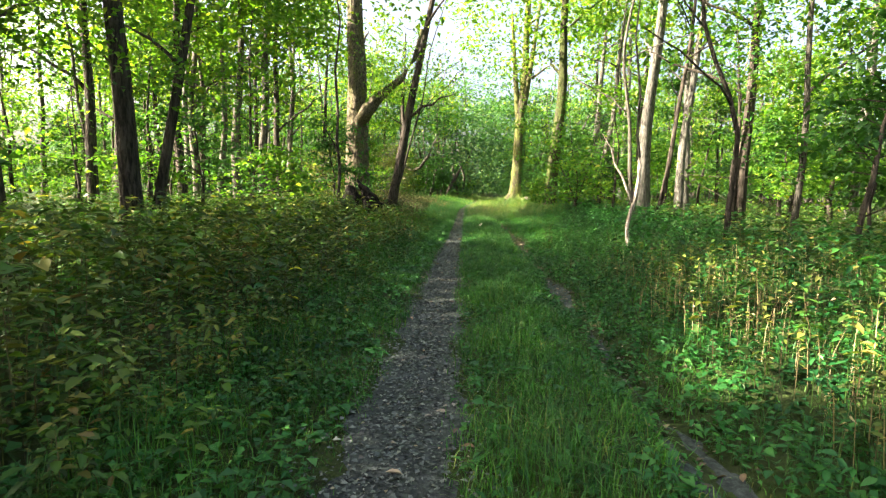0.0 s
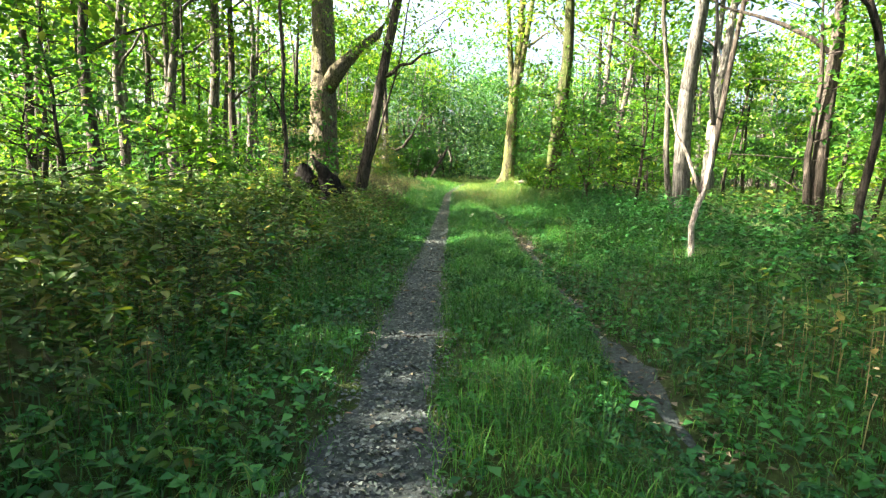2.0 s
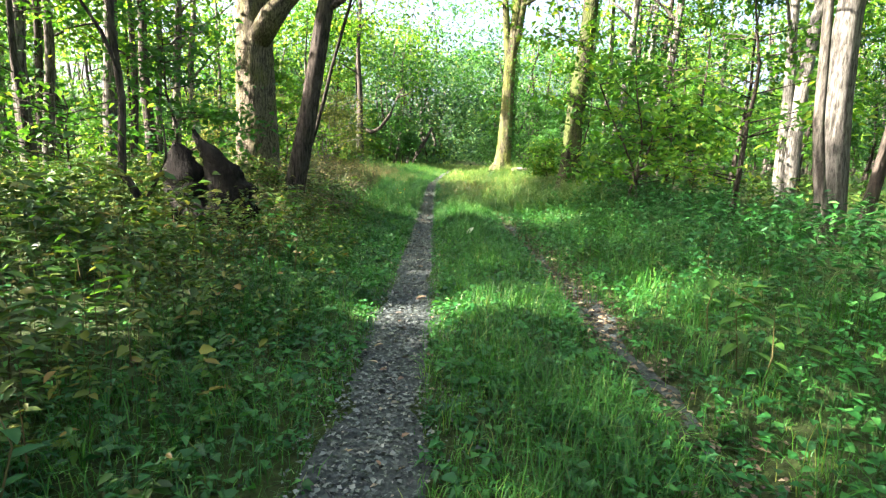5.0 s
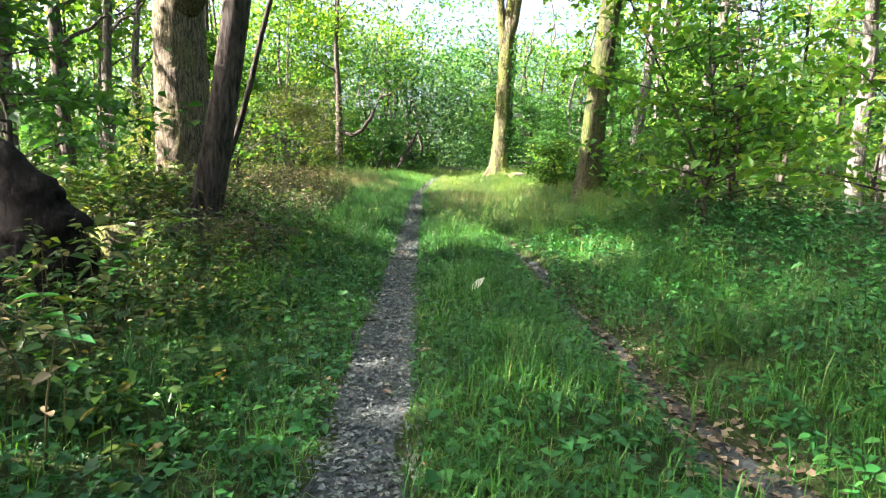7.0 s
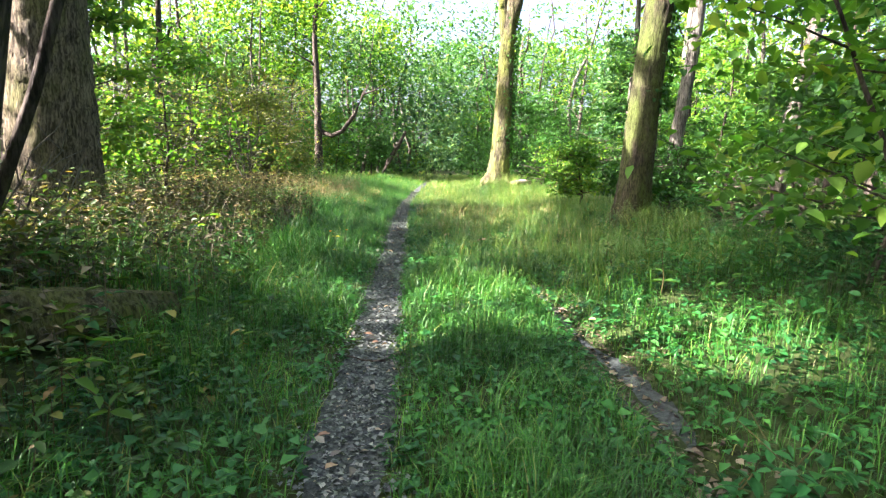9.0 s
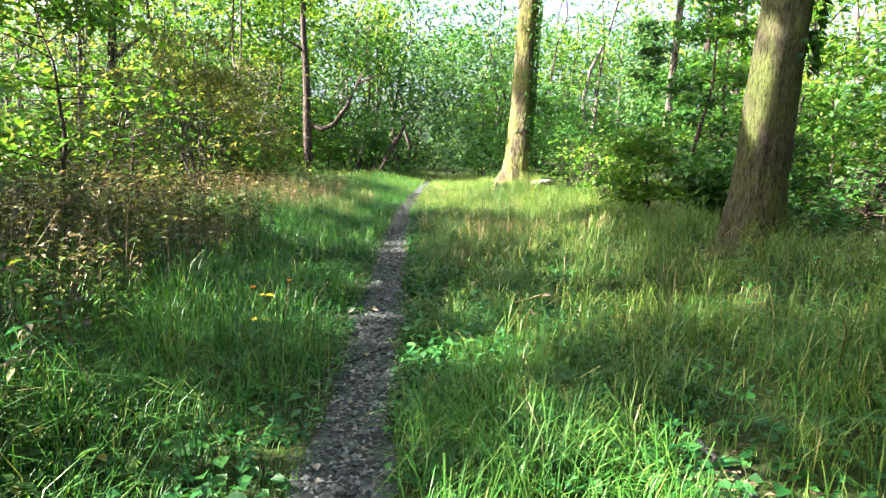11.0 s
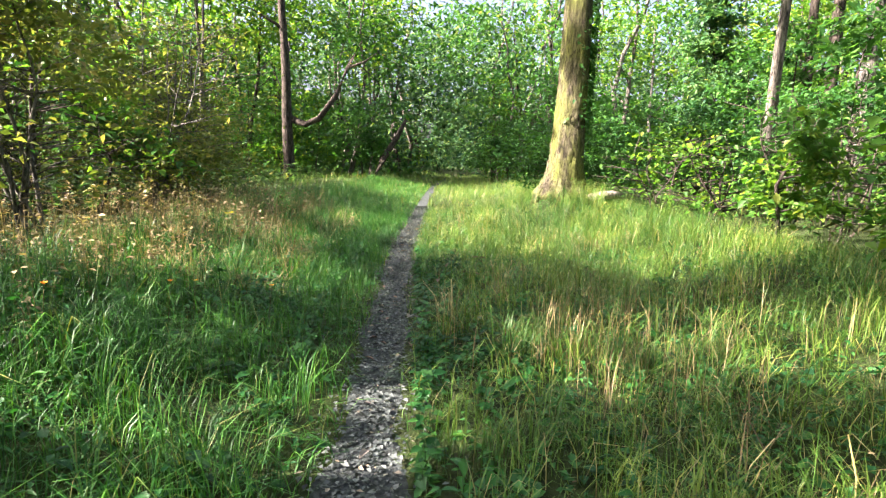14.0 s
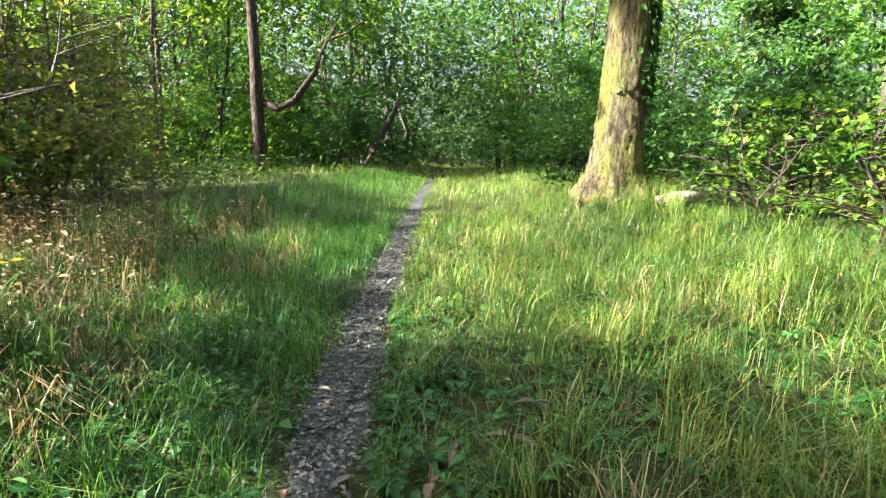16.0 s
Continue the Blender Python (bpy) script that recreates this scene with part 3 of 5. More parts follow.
tree("slim_tree", 11.4, 43.4, 0.34, 16, (0.01, 0.0), M_BARK, "straight grey tree behind sunlit shrubs", (8, 3.0), 4, 6, 0.06, 10, 46, 0.3)
tree("dark_tree", 13.9, 45.6, 0.36, 16, (-0.02, 0.0), M_DARKBARK, "dark straight tree behind the shrubs", (8, 3.0), 4, 6, 0.1, 10, 47, 0.3)
tree("dark_tree", 16.2, 47.4, 0.5, 17, (0.03, 0.0), M_DARKBARK, "dark forest tree behind the shrubs", (8, 3.2), 4, 6, 0.1, 10, 48, 0.3)
tree("dark_tree", -3.45, 57.8, 0.55, 16, (0.0, 0.0), M_DARKBARK, "dark tree with a long bare drooping branch", (8, 3.4), 5, 5, 0.1, 10, 44, 0.3)


def many(count, x0, x1, y0, y1, keep, apart, taken):
    out, g = [], np.random.default_rng(count)
    for _ in range(count * 40):
        if len(out) == count:
            break
        x, y = g.uniform(x0, x1), g.uniform(y0, y1)
        if keep(x, y) and all((x - a) ** 2 + (y - b) ** 2 > apart ** 2 for a, b in taken):
            out.append((x, y))
            taken.append((x, y))
    return out


rng = np.random.default_rng(31)
TAKEN = [tuple(ob.location[:2]) for ob in scene.objects if ob.type == "EMPTY"]


TAKEN += [(5.6, 23.3), (5.4, 21.0), (6.6, 24.6), (4.8, 25.0), (7.4, 22.4)]


def off_track(x, y):
    u = x - float(path_x(y))
    if y < 16 and u > 0:
        return u > 9
    if 10 < y < 58 and u < 0:
        return u < (-7.5 if y < 44 else -9.5)
    return u < -4.2 or u > (5.2 if y < 30 else 7.0)


# Trees added to keep the sun off the track, several outside the view.
for n, (x, y) in enumerate([(-12.8, 15.2), (-11.4, 19.2), (-15.5, 18.0), (-13.5, 10.5), (-11.6, 30.8), (-8.9, 32.4), (-9.2, 35.2), (-12.2, 38.2), (-10.4, 41.2), (-14.2, 34.6), (-13.2, 43.2), (-8.9, 45.6), (-16.2, 39.2), (-9.8, 22.2), (-16.8, 30.2), (-14.6, 26.6), (-8.8, 25.4), (-8.8, 4.6), (-9.4, 1.4), (-13.0, 6.2), (-8.2, 7.6), (-16.0, 12.4), (-7.4, 2.6), (-12.0, 3.4)]):
    tree("added_shade_tree", x, y, 0.38, 15, (0.01, 0.0), (M_BARK, M_DARKBARK)[n % 2], "forest tree added to shade the track with its dense crown", (5.5, 3.6), 5, 3.6, 0.12, 10, 70 + n, 0.3, "trees of the wood", clumps=66, per=36, leaf_size=0.36)
    TAKEN.append((x, y))
# Two unseen trees added to block sky light from the right.
for n, (x, y) in enumerate([(9.3, 7.6), (11.4, 9.4)]):
    tree("added_shade_tree", x, y, 0.36, 14, (0.0, 0.0), M_BARK, "forest tree added to shade the track with its dense crown", (4.0, 3.6), 5, 3.6, 0.12, 10, 84 + n, 0.3, "trees of the wood", clumps=60, per=36, leaf_size=0.36)
    TAKEN.append((x, y))
# Added to shade the track near y = 26.
tree("added_shade_tree", -10.8, 26.0, 0.34, 14, (0.01, 0.0), M_BARK, "forest tree added to shade the track with its dense crown", (5.2, 2.4), 5, 3.6, 0.12, 10, 78, 0.3, "trees of the wood", clumps=54, per=36, leaf_size=0.36)
# Crowns left of the track get more and bigger leaves, to shade it.
for n, (x, y) in enumerate(many(108, -34, 38, -14, 80, off_track, 2.3, TAKEN)):
    d = rng.uniform(0.14, 0.42)
    bark = (M_BARK, M_DARKBARK, M_PALEBARK, M_BARK, M_DARKBARK)[n % 5]
    tree("woodland_tree", x, y, d, rng.uniform(11, 17), tuple(rng.normal(0, 0.045, 2)), bark, ("grey-brown", "dark", "pale", "grey-brown", "dark")[n % 5] + " forest tree with a high leafy crown",
         (rng.uniform(4.0, 8.0), rng.uniform(2.4, 3.8)), 4, 3.5, rng.uniform(0.06, 0.2), 8, 100 + n * 7, 0.3, "trees of the wood", clumps=(56 if y < 48 else 34) if -23 < x < -4.5 else (18 if y > 18 else 26), per=36, leaf_size=0.37 if -24 < x < -5 else 0.34)


# ---- saplings and shrubs ----
def sapling(name, x, y, h, reach, label, leaf, sprays=14, per=42, size=0.14, seed=1, group="", bark=None, from_z=0.8, stems=1, cat="sapling", fine=False):
    g = np.random.default_rng(seed)
    base = tagged(new(name), label, cat, group)
    base.location = (x, y, float(ground_z(x, y)))
    o = np.array(base.location)
    cs = []
    for k in range(stems):
        lean = g.normal(0, 0.05 if stems == 1 else 0.22, 2)
        line = bent(x + (g.normal(0, 0.12) if stems > 1 else 0), y + (g.normal(0, 0.12) if stems > 1 else 0), h * g.uniform(0.8, 1), lean, 0.08, 9, seed + k)
        gm = tube(line, np.linspace(0.012 * h + 0.008 if stems == 1 else 0.006 * h + 0.008, 0.005, len(line)), 6, 0.06, seed + k)
        piece("stem", (gm[0] - o, gm[1]), bark or M_DARKBARK, base, smooth=True)
        tw = []
        for _ in range(sprays // stems):
            t = g.uniform(from_z / h, 1.0)
            s = np.array([np.interp(t * (line[-1, 2] - o[2]), line[:, 2] - o[2], line[:, a]) for a in range(3)])
            p = limb_line(s, g.uniform(0, 6.28), reach * (1.2 - 0.7 * t) * g.uniform(0.5, 1.1), g.uniform(0.05, 0.4), 5, 0.1, g)
            tw.append(tube(p[::2], [0.014, 0.009, 0.004], 3) if fine is None else tube(p[::2], [0.014, 0.009, 0.004], 4))
            cs += [p[-1], p[3], p[2] * 0.6 + p[4] * 0.4]
        if tw:
            v, f = join(*tw)
            tagged(piece("twig", (v - o, f), bark or M_DARKBARK, base), kind="stuff")
    v, f = leaf_cloud(np.array(cs), reach * 0.23, per // 3, size, 0.24, fine)
    if len(v):
        piece("foliage", (v - o, f), leaf, base)
    return base


rng = np.random.default_rng(32)


def sap_ok(x, y):
    u = x - float(path_x(y))
    if 44 < y < 58.5 and abs(x + 1.2) < 3.4:
        return False
    if y > 48:
        return abs(u) > 3.2
    if y < 20 and u > 0:
        return u > 6.5
    return u < -4.6 or u > (4.2 if y < 26 else 6.2)


for n, (x, y) in enumerate(many(235, -28, 32, 4, 84, sap_ok, 1.45, [])):
    far = x < -9 or x > 11 or y > 40
    sapling("sapling", x, y, rng.uniform(3, 9.5) * (0.6 if abs(x - 1) < 7 else 1), rng.uniform(1.1, 2.1), "young woodland sapling with layered green leaves", M_DARKLEAF if n % 3 == 1 or (y > 44 and n % 2) else M_UNDER, 26, 60 if far else (75 if x < 0 else 54), 0.245 if far else 0.16, 900 + n * 5, "saplings of the wood", fine=None if far else False)
sapling("shade_sapling", 5.6, 23.3, 4.8, 1.7, "dense broad-leaved sapling at the edge of the track", M_UNDER, 46, 72, 0.15, 51, from_z=0.5, stems=3, fine=True)
sapling("shade_sapling", 7.0, 25.0, 5.0, 1.6, "dense dark-leaved sapling at the edge of the track", M_DARKLEAF, 52, 84, 0.14, 52, from_z=1.2, fine=True)
sapling("pale_sapling", 5.5, 32.2, 2.0, 0.7, "small sapling with light green drooping leaves", M_UNDER, 24, 54, 0.14, 53, from_z=0.5)
sapling("pale_sapling", 6.6, 35.8, 2.2, 0.7, "small sapling with light green drooping leaves", M_UNDER, 24, 54, 0.14, 54, from_z=0.5)
for n, (x, y, h, r) in enumerate([(-3.2, 36.3, 4.2, 1.5), (-5.4, 35.8, 3.6, 1.7), (-6.4, 33.6, 3.6, 1.7), (-3.5, 40.9, 4.2, 1.7), (-4.0, 43.2, 4.6, 1.9), (-6.6, 41.8, 4.4, 2.0), (-4.8, 47.0, 4.6, 2.0)]):
    sapling("hazel_shrub", x, y, h, r, "broad many-stemmed shrub with small yellowing leaves", M_PALELEAF, 66, 108, 0.11, 60 + n * 9, "shrubs beside the clearing", M_PALEBARK, 0.5, 6, "shrub")
# Only three bushes are sunlit; the rest take dark leaves as shade.
for n, (x, y, h, r) in enumerate([(7.4, 38.6, 1.7, 1.1), (8.3, 36.8, 2.0, 1.2), (8.6, 38.6, 2.4, 1.4), (7.4, 41.0, 1.9, 1.2), (8.3, 34.4, 1.5, 1.0), (9.8, 35.6, 2.6, 1.5), (7.0, 44.6, 2.2, 1.3), (9.4, 43.0, 3.0, 1.6), (8.2, 32.4, 1.8, 1.2), (6.9, 31.4, 1.3, 0.9), (8.9, 30.6, 1.2, 0.9), (7.9, 30.0, 1.1, 0.9), (6.6, 47.0, 2.6, 1.4), (10.5, 40.0, 3.0, 1.6)]):
    sapling("bramble_bush", x, y, h, r, "rounded leafy bush, sunlit or shaded by its leaf colour", M_UNDER if n in (0, 1, 3) else M_DARKLEAF, 40, 72, 0.13, 160 + n * 9, "bushes beside the clearing", None, 0.25, 5, "bush")


sapling("vine_clad_snag", 14.2, 51.0, 9.0, 1.5, "dead tree wrapped in dense blue-green vine leaves", M_FARLEAF, 100, 84, 0.24, 210, from_z=1.0, cat="tree")

# ---- single things beside the track ----
def thing(name, x, y, label, cat, group=""):
    base = tagged(new(name), label, cat, group)
    base.location = (x, y, float(ground_z(x, y)))
    return base, np.array(base.location)


def put(name, geo, material, base, o, smooth=True, label=""):
    return piece(name, (geo[0] - o, geo[1]), material, base, label, smooth)


# rotten stump with two jagged shards
def stump():
    base, o = thing("rotten_stump", -2.45, 19.5, "black rotten tree stump broken into two jagged shards", "stump")
    g = np.random.default_rng(4)
    k = 26
    a = np.linspace(0, 6.283, k, endpoint=False)
    rows = []
    tall = 0.36 + 0.22 * np.exp(-((np.angle(np.exp(1j * (a - 0.5)))) / 0.5) ** 2) + 0.15 * np.exp(-((np.angle(np.exp(1j * (a - 3.0)))) / 0.45) ** 2) + g.uniform(-0.08, 0.1, k)
    for f, r in ((-0.1, 0.78), (0.0, 0.72), (0.2, 0.6), (0.5, 0.52), (0.8, 0.46), (1.0, 0.38)):
        rr = r * (1 + 0.07 * np.sin(a * 5 + f) + g.normal(0, 0.03, k))
        rows.append(np.stack([o[0] + rr * np.cos(a), o[1] + 0.7 * rr * np.sin(a), o[2] + f * tall], 1))
    for f, r in ((0.9, 0.28), (0.3, 0.22)):
        rows.append(np.stack([o[0] + r * np.cos(a), o[1] + 0.7 * r * np.sin(a), o[2] + f * tall], 1))
    v = np.concatenate(rows)
    i, j = np.meshgrid(np.arange(len(rows) - 1), np.arange(k), indexing="ij")
    i, j = i.ravel(), j.ravel()
    q = np.stack([i * k + j, i * k + (j + 1) % k, (i + 1) * k + (j + 1) % k, (i + 1) * k + j], 1)
    put("shell", (v, [q, np.arange((len(rows) - 1) * k, len(rows) * k)[None]]), M_ROT, base, o, False)
    # two torn slabs: left and right edge at each height
    for zs, lo, hi, deep, seed in (((-0.1, 0.35, 0.57, 0.69, 0.85, 1.05, 1.2, 1.3, 1.38, 1.46), (-0.15, -0.1, -0.08, -0.1, -0.13, -0.19, -0.25, -0.29, -0.32, -0.325), (0.62, 0.58, 0.55, 0.5, 0.36, 0.2, 0.0, -0.14, -0.24, -0.3), 0.24, 5),
                                   ((-0.1, 0.4, 0.8, 1.0, 1.12, 1.2, 1.25), (-0.77, -0.74, -0.74, -0.72, -0.69, -0.63, -0.58), (-0.18, -0.16, -0.2, -0.26, -0.36, -0.45, -0.52), 0.22, 6)):
        h = np.random.default_rng(seed)
        z = np.linspace(zs[0], zs[-1], 34)
        a, b = np.interp(z, zs, lo), np.interp(z, zs, hi)
        b = b + 0.055 * np.sign(np.sin(z * 23)) * np.clip((1.4 - z) * 2, 0, 1) * h.uniform(0.3, 1, 34)
        a = a + h.normal(0, 0.012, 34)
        m = 22
        w = np.linspace(0, 6.283, m, endpoint=False)
        ring = []
        for zz, p, q in zip(z, a, b):
            half, k = (q - p) / 2, (zz - zs[0]) / (zs[-1] - zs[0])
            rough = 1 + 0.1 * np.abs(np.sin(4.5 * w + seed)) + h.normal(0, 0.07, m)
            ring.append(np.stack([o[0] + (p + q) / 2 + half * np.cos(w) * rough, o[1] - 0.1 + 0.1 * k + deep * (1 - 0.75 * k) * np.sin(w) * rough, np.full(m, o[2] + zz) + h.normal(0, 0.008, m)], 1))
        v = np.concatenate(ring)
        i, j = np.meshgrid(np.arange(33), np.arange(m), indexing="ij")
        i, j = i.ravel(), j.ravel()
        q = np.stack([i * m + j, i * m + (j + 1) % m, (i + 1) * m + (j + 1) % m, (i + 1) * m + j], 1)
        put("shard", (v, [q, np.arange(33 * m, 34 * m)[None]]), M_ROT, base, o, False)


stump()
base, o = thing("fallen_log", -1.6, 22.1, "dark mossy rotten log lying in the weeds", "log")
p = np.array([[-2.5, 20.9, 0.36], [-2.1, 21.45, 0.4], [-1.65, 22.05, 0.38], [-1.25, 22.6, 0.32], [-0.8, 23.2, 0.22]])
put("bole", tube(p, [0.27, 0.27, 0.24, 0.2, 0.13], 16, 0.09, 3), M_MOSSY, base, o)

base, o = thing("crooked_sapling", -2.95, 18.1, "thin dark crooked stem rising beside the stump", "sapling")
p = np.array([[-2.75, 18.1, 0.1], [-2.9, 18.1, 0.7], [-3.15, 18.1, 1.1], [-3.1, 18.1, 2.0], [-3.2, 18.15, 2.9], [-3.15, 18.1, 3.6], [-3.25, 18.2, 5.0], [-3.1, 18.2, 6.4], [-3.3, 18.2, 8.0]])
put("trunk", tube(p, [0.07, 0.06, 0.055, 0.05, 0.05, 0.045, 0.04, 0.03, 0.015], 7, 0.06, 8), M_DARKBARK, base, o)
put("limb", tube(np.array([[-3.1, 18.1, 2.3], [-3.3, 18.1, 2.8], [-3.55, 18.1, 3.2], [-3.6, 18.1, 3.5]]), [0.03, 0.025, 0.018, 0.008], 6), M_DARKBARK, base, o)
put("limb", tube(np.array([[-2.95, 18.1, 0.6], [-2.75, 18.1, 1.0], [-2.6, 18.1, 1.3], [-2.62, 18.1, 1.7]]), [0.03, 0.025, 0.018, 0.008], 6), M_DARKBARK, base, o)

# barkless white sapling, forked
base, o = thing("white_sapling", 4.2, 12.8, "bare crooked sapling stem with peeled white wood", "sapling")
p = np.array([[4.26, 12.8, 0.0], [4.22, 12.8, 0.35], [4.19, 12.8, 0.7], [4.25, 12.8, 1.0], [4.34, 12.8, 1.3], [4.4, 12.8, 1.75], [4.39, 12.8, 2.2]])
put("trunk", tube(p, [0.052, 0.048, 0.046, 0.048, 0.045, 0.04, 0.034], 9, 0.05, 2), M_WHITEWOOD, base, o)
put("upper_stem", tube(np.array([[4.39, 12.8, 2.19], [4.33, 12.85, 2.7], [4.36, 12.9, 3.6], [4.2, 12.9, 4.8], [4.3, 12.9, 6.2]]), [0.034, 0.032, 0.027, 0.02, 0.008], 8, 0.05, 4), M_BARK, base, o, True, "brown bark still on")
put("limb", tube(np.array([[4.3, 12.8, 1.18], [4.15, 12.8, 1.5], [4.02, 12.8, 1.8], [3.85, 12.8, 2.05], [3.75, 12.8, 2.4], [3.55, 12.8, 2.7]]), [0.034, 0.03, 0.025, 0.02, 0.015, 0.007], 7, 0.05, 3), M_WHITEWOOD, base, o)

# drooping bare branch and a leaning snag far down the track
base, o = thing("bare_bough", -2.2, 57.4, "long mossy bare bough curving out over the weeds", "branch")
p = np.array([[-3.4, 57.8, 3.3], [-2.6, 57.4, 3.0], [-1.9, 57.2, 3.3], [-1.1, 57.2, 4.4], [-0.6, 57.3, 5.7], [0.1, 57.4, 7.0]])
put("limb", tube(p, [0.16, 0.15, 0.14, 0.12, 0.09, 0.03], 8, 0.05, 4), M_DARKBARK, base, o)
put("twig", tube(np.array([[-0.6, 57.3, 5.7], [0.2, 57.3, 6.0], [0.9, 57.3, 6.5]]), [0.07, 0.05, 0.015], 6), M_DARKBARK, base, o)
base, o = thing("leaning_snag", 0.7, 62.0, "broken dark snag leaning over the path verge", "snag")
put("bole", tube(np.array([[0.5, 62, 0.1], [1.1, 62, 1.4], [1.9, 62, 2.7], [2.4, 62, 3.7]]), [0.22, 0.2, 0.17, 0.08], 9, 0.08, 5), M_DARKBARK, base, o)

# foot of the sunlit ash: roots, and a pale log added for a sunlit patch
for n, a in enumerate((2.6, 3.5, 4.3, 5.1, 6.0)):
    t = np.linspace(0, 1, 7)
    x, y = ash_o[0] + math.cos(a) * (0.34 + 0.75 * t), ash_o[1] + math.sin(a) * (0.34 + 0.75 * t)
    gm = tube(np.stack([x, y, ground_z(x, y) + 0.4 * (1 - t) ** 2.2 - 0.05 * t], 1), np.linspace(0.13, 0.04, 7), 9, 0.08, 400 + n)
    piece("root", (gm[0] - ash_o, gm[1]), M_MOSSY, ash, smooth=True)
base, o = thing("bright_patch_log", 6.3, 41.4, "short pale piece of log added for a sunlit patch in the grass", "log")
put("bole", tube(o + np.array([[-0.4, -0.05, 0.1], [-0.1, 0.0, 0.15], [0.2, 0.03, 0.17], [0.45, 0.1, 0.14]]), [0.08, 0.1, 0.1, 0.07], 12, 0.08, 9), M_WHITEWOOD, base, o)
# thin sticks that lie on the path
for n, (u, y, a, ln) in enumerate([(0.12, 9.15, 0.05, 0.34), (-0.05, 26.35, 0.9, 0.62), (0.1, 12.4, 2.4, 0.4), (-0.1, 19.4, 0.5, 0.45), (0.05, 29.8, 1.9, 0.35), (-0.08, 22.6, 2.8, 0.4)]):
    x = float(path_x(y)) + u
    base, o = thing("fallen_twig", x, y, "thin dark twig lying on the trodden path", "twig", "twigs on the path")
    t = np.linspace(-0.5, 0.5, 6)
    px, py = x + math.cos(a) * ln * t, y + math.sin(a) * ln * t + 0.02 * np.sin(t * 9)
    put("stick", tube(np.stack([px, py, ground_z(px, py) + 0.035], 1), np.linspace(0.009, 0.004, 6), 6, 0.05, n), M_DARKBARK, base, o)

# brushwood by the leaning ash
for n in range(30):
    g = np.random.default_rng(300 + n)
    x, y = g.uniform(5.0, 8.2), g.uniform(26.6, 28.9)
    base, o = thing("fallen_branch", x, y, "dead brown branch lying in brushwood", "branch", "brushwood at the tree foot")
    a, ln = g.uniform(-0.5, 0.5), g.uniform(0.7, 1.8)
    t = np.linspace(0, 1, 6)[:, None]
    p = np.array([x, y, 0]) + t * ln * np.array([math.cos(a), math.sin(a), 0]) + g.normal(0, 0.03, (6, 3))
    p[:, 2] = ground_z(p[:, 0], p[:, 1]) + 0.03 + 0.3 * g.uniform() * t[:, 0] + np.abs(g.normal(0, 0.02, 6))
    put("stick", tube(p, np.linspace(g.uniform(0.015, 0.035), 0.006, 6), 6), M_PALEBARK if n % 3 == 0 else M_BARK, base, o)


# ivy on the sunlit ash
def ivy(x, y, lean, r, z0, z1, count, side):
    base, o = thing("ivy", x, y, "dark ivy climbing the shaded side of a trunk", "climber")
    g = np.random.default_rng(77)
    z = g.uniform(z0, z1, count)
    a = g.normal(side, 0.7, count)
    c = np.stack([x + lean * z + r * np.cos(a), y + r * np.sin(a), z + o[2]], 1)
    out = np.stack([np.cos(a), np.sin(a), np.full(count, -0.5)], 1)
    put("leaves", leaves(c, out + g.normal(0, 0.5, (count, 3)), np.stack([np.cos(a), np.sin(a), np.full(count, 0.8)], 1), g.uniform(0.08, 0.15, count), g.uniform(0.07, 0.12, count)), M_DARKLEAF, base, o, False)


ivy(5.6, 42.2, 0.03, 0.38, 1.4, 6.5, 900, 0.05)
ivy(5.65, 29.2, 0.05, 0.31, 2.2, 6.0, 420, 0.0)

rng = np.random.default_rng(33)


# ---- undergrowth ----
def grass_patch(name, count, y0, y1, u0, u1, height, material, label, width=(0.004, 0.008), dens=None):
    y = rng.uniform(y0, y1, count)
    u = rng.uniform(u0, u1, count)
    x = path_x(y) + u
    keep = (np.abs(u) > path_half(y) * rng.uniform(0.55, 1.12, count)) & ((np.abs(x - rut_x(y)) > 0.16 * rut_bare(y) * rng.uniform(0.3, 1.2, count)) | (y > 23))
    keep &= rng.uniform(0, 1, count) < 0.45 + 0.55 * (0.5 + 0.5 * np.sin(x * 2.3 + 1.7 * np.sin(y * 1.1)) * np.sin(y * 1.9))
    if dens is not None:
        keep &= rng.uniform(0, 1, count) < dens(u, y)
    x, y, u = x[keep], y[keep], u[keep]
    n = len(x)
    tall = height(u, y) * rng.uniform(0.5, 1.25, n) * (0.75 + 0.4 * np.sin(x * 3.1) * np.sin(y * 2.7))
    geo = blades(on_ground(x, y, -0.01), tall, rng.uniform(*width, n) * (1 + 0.015 * np.maximum(y - 36, 0)), rng.uniform(0.2, 1.3 + 0.7 * (y > 25), n), rng.uniform(0, 6.28, n))
    return tagged(piece(name, geo, material), label, "grass", kind="stuff")


grass_patch("grass_strip", 62000, 1.2, 27, 0.2, 1.6, lambda u, y: 0.1 + 0.13 * np.exp(-((u - 0.9) / 0.45) ** 2) + 0.003 * y, M_GRASS, "low green grass between the path and the rut", (0.0035, 0.0075))
grass_patch("verge_grass", 45000, 1.2, 27, -1.7, -0.2, lambda u, y: 0.06 + 0.12 * np.abs(u) + 0.004 * y, M_GRASS, "green grass along the edge of the path", (0.0035, 0.0075))
grass_patch("verge_grass", 34000, 1.2, 27, 1.8, 4.2, lambda u, y: 0.16 + 0.05 * np.abs(u - 1.8), M_GRASS, "thin grass beyond the wheel rut", (0.0035, 0.0075))
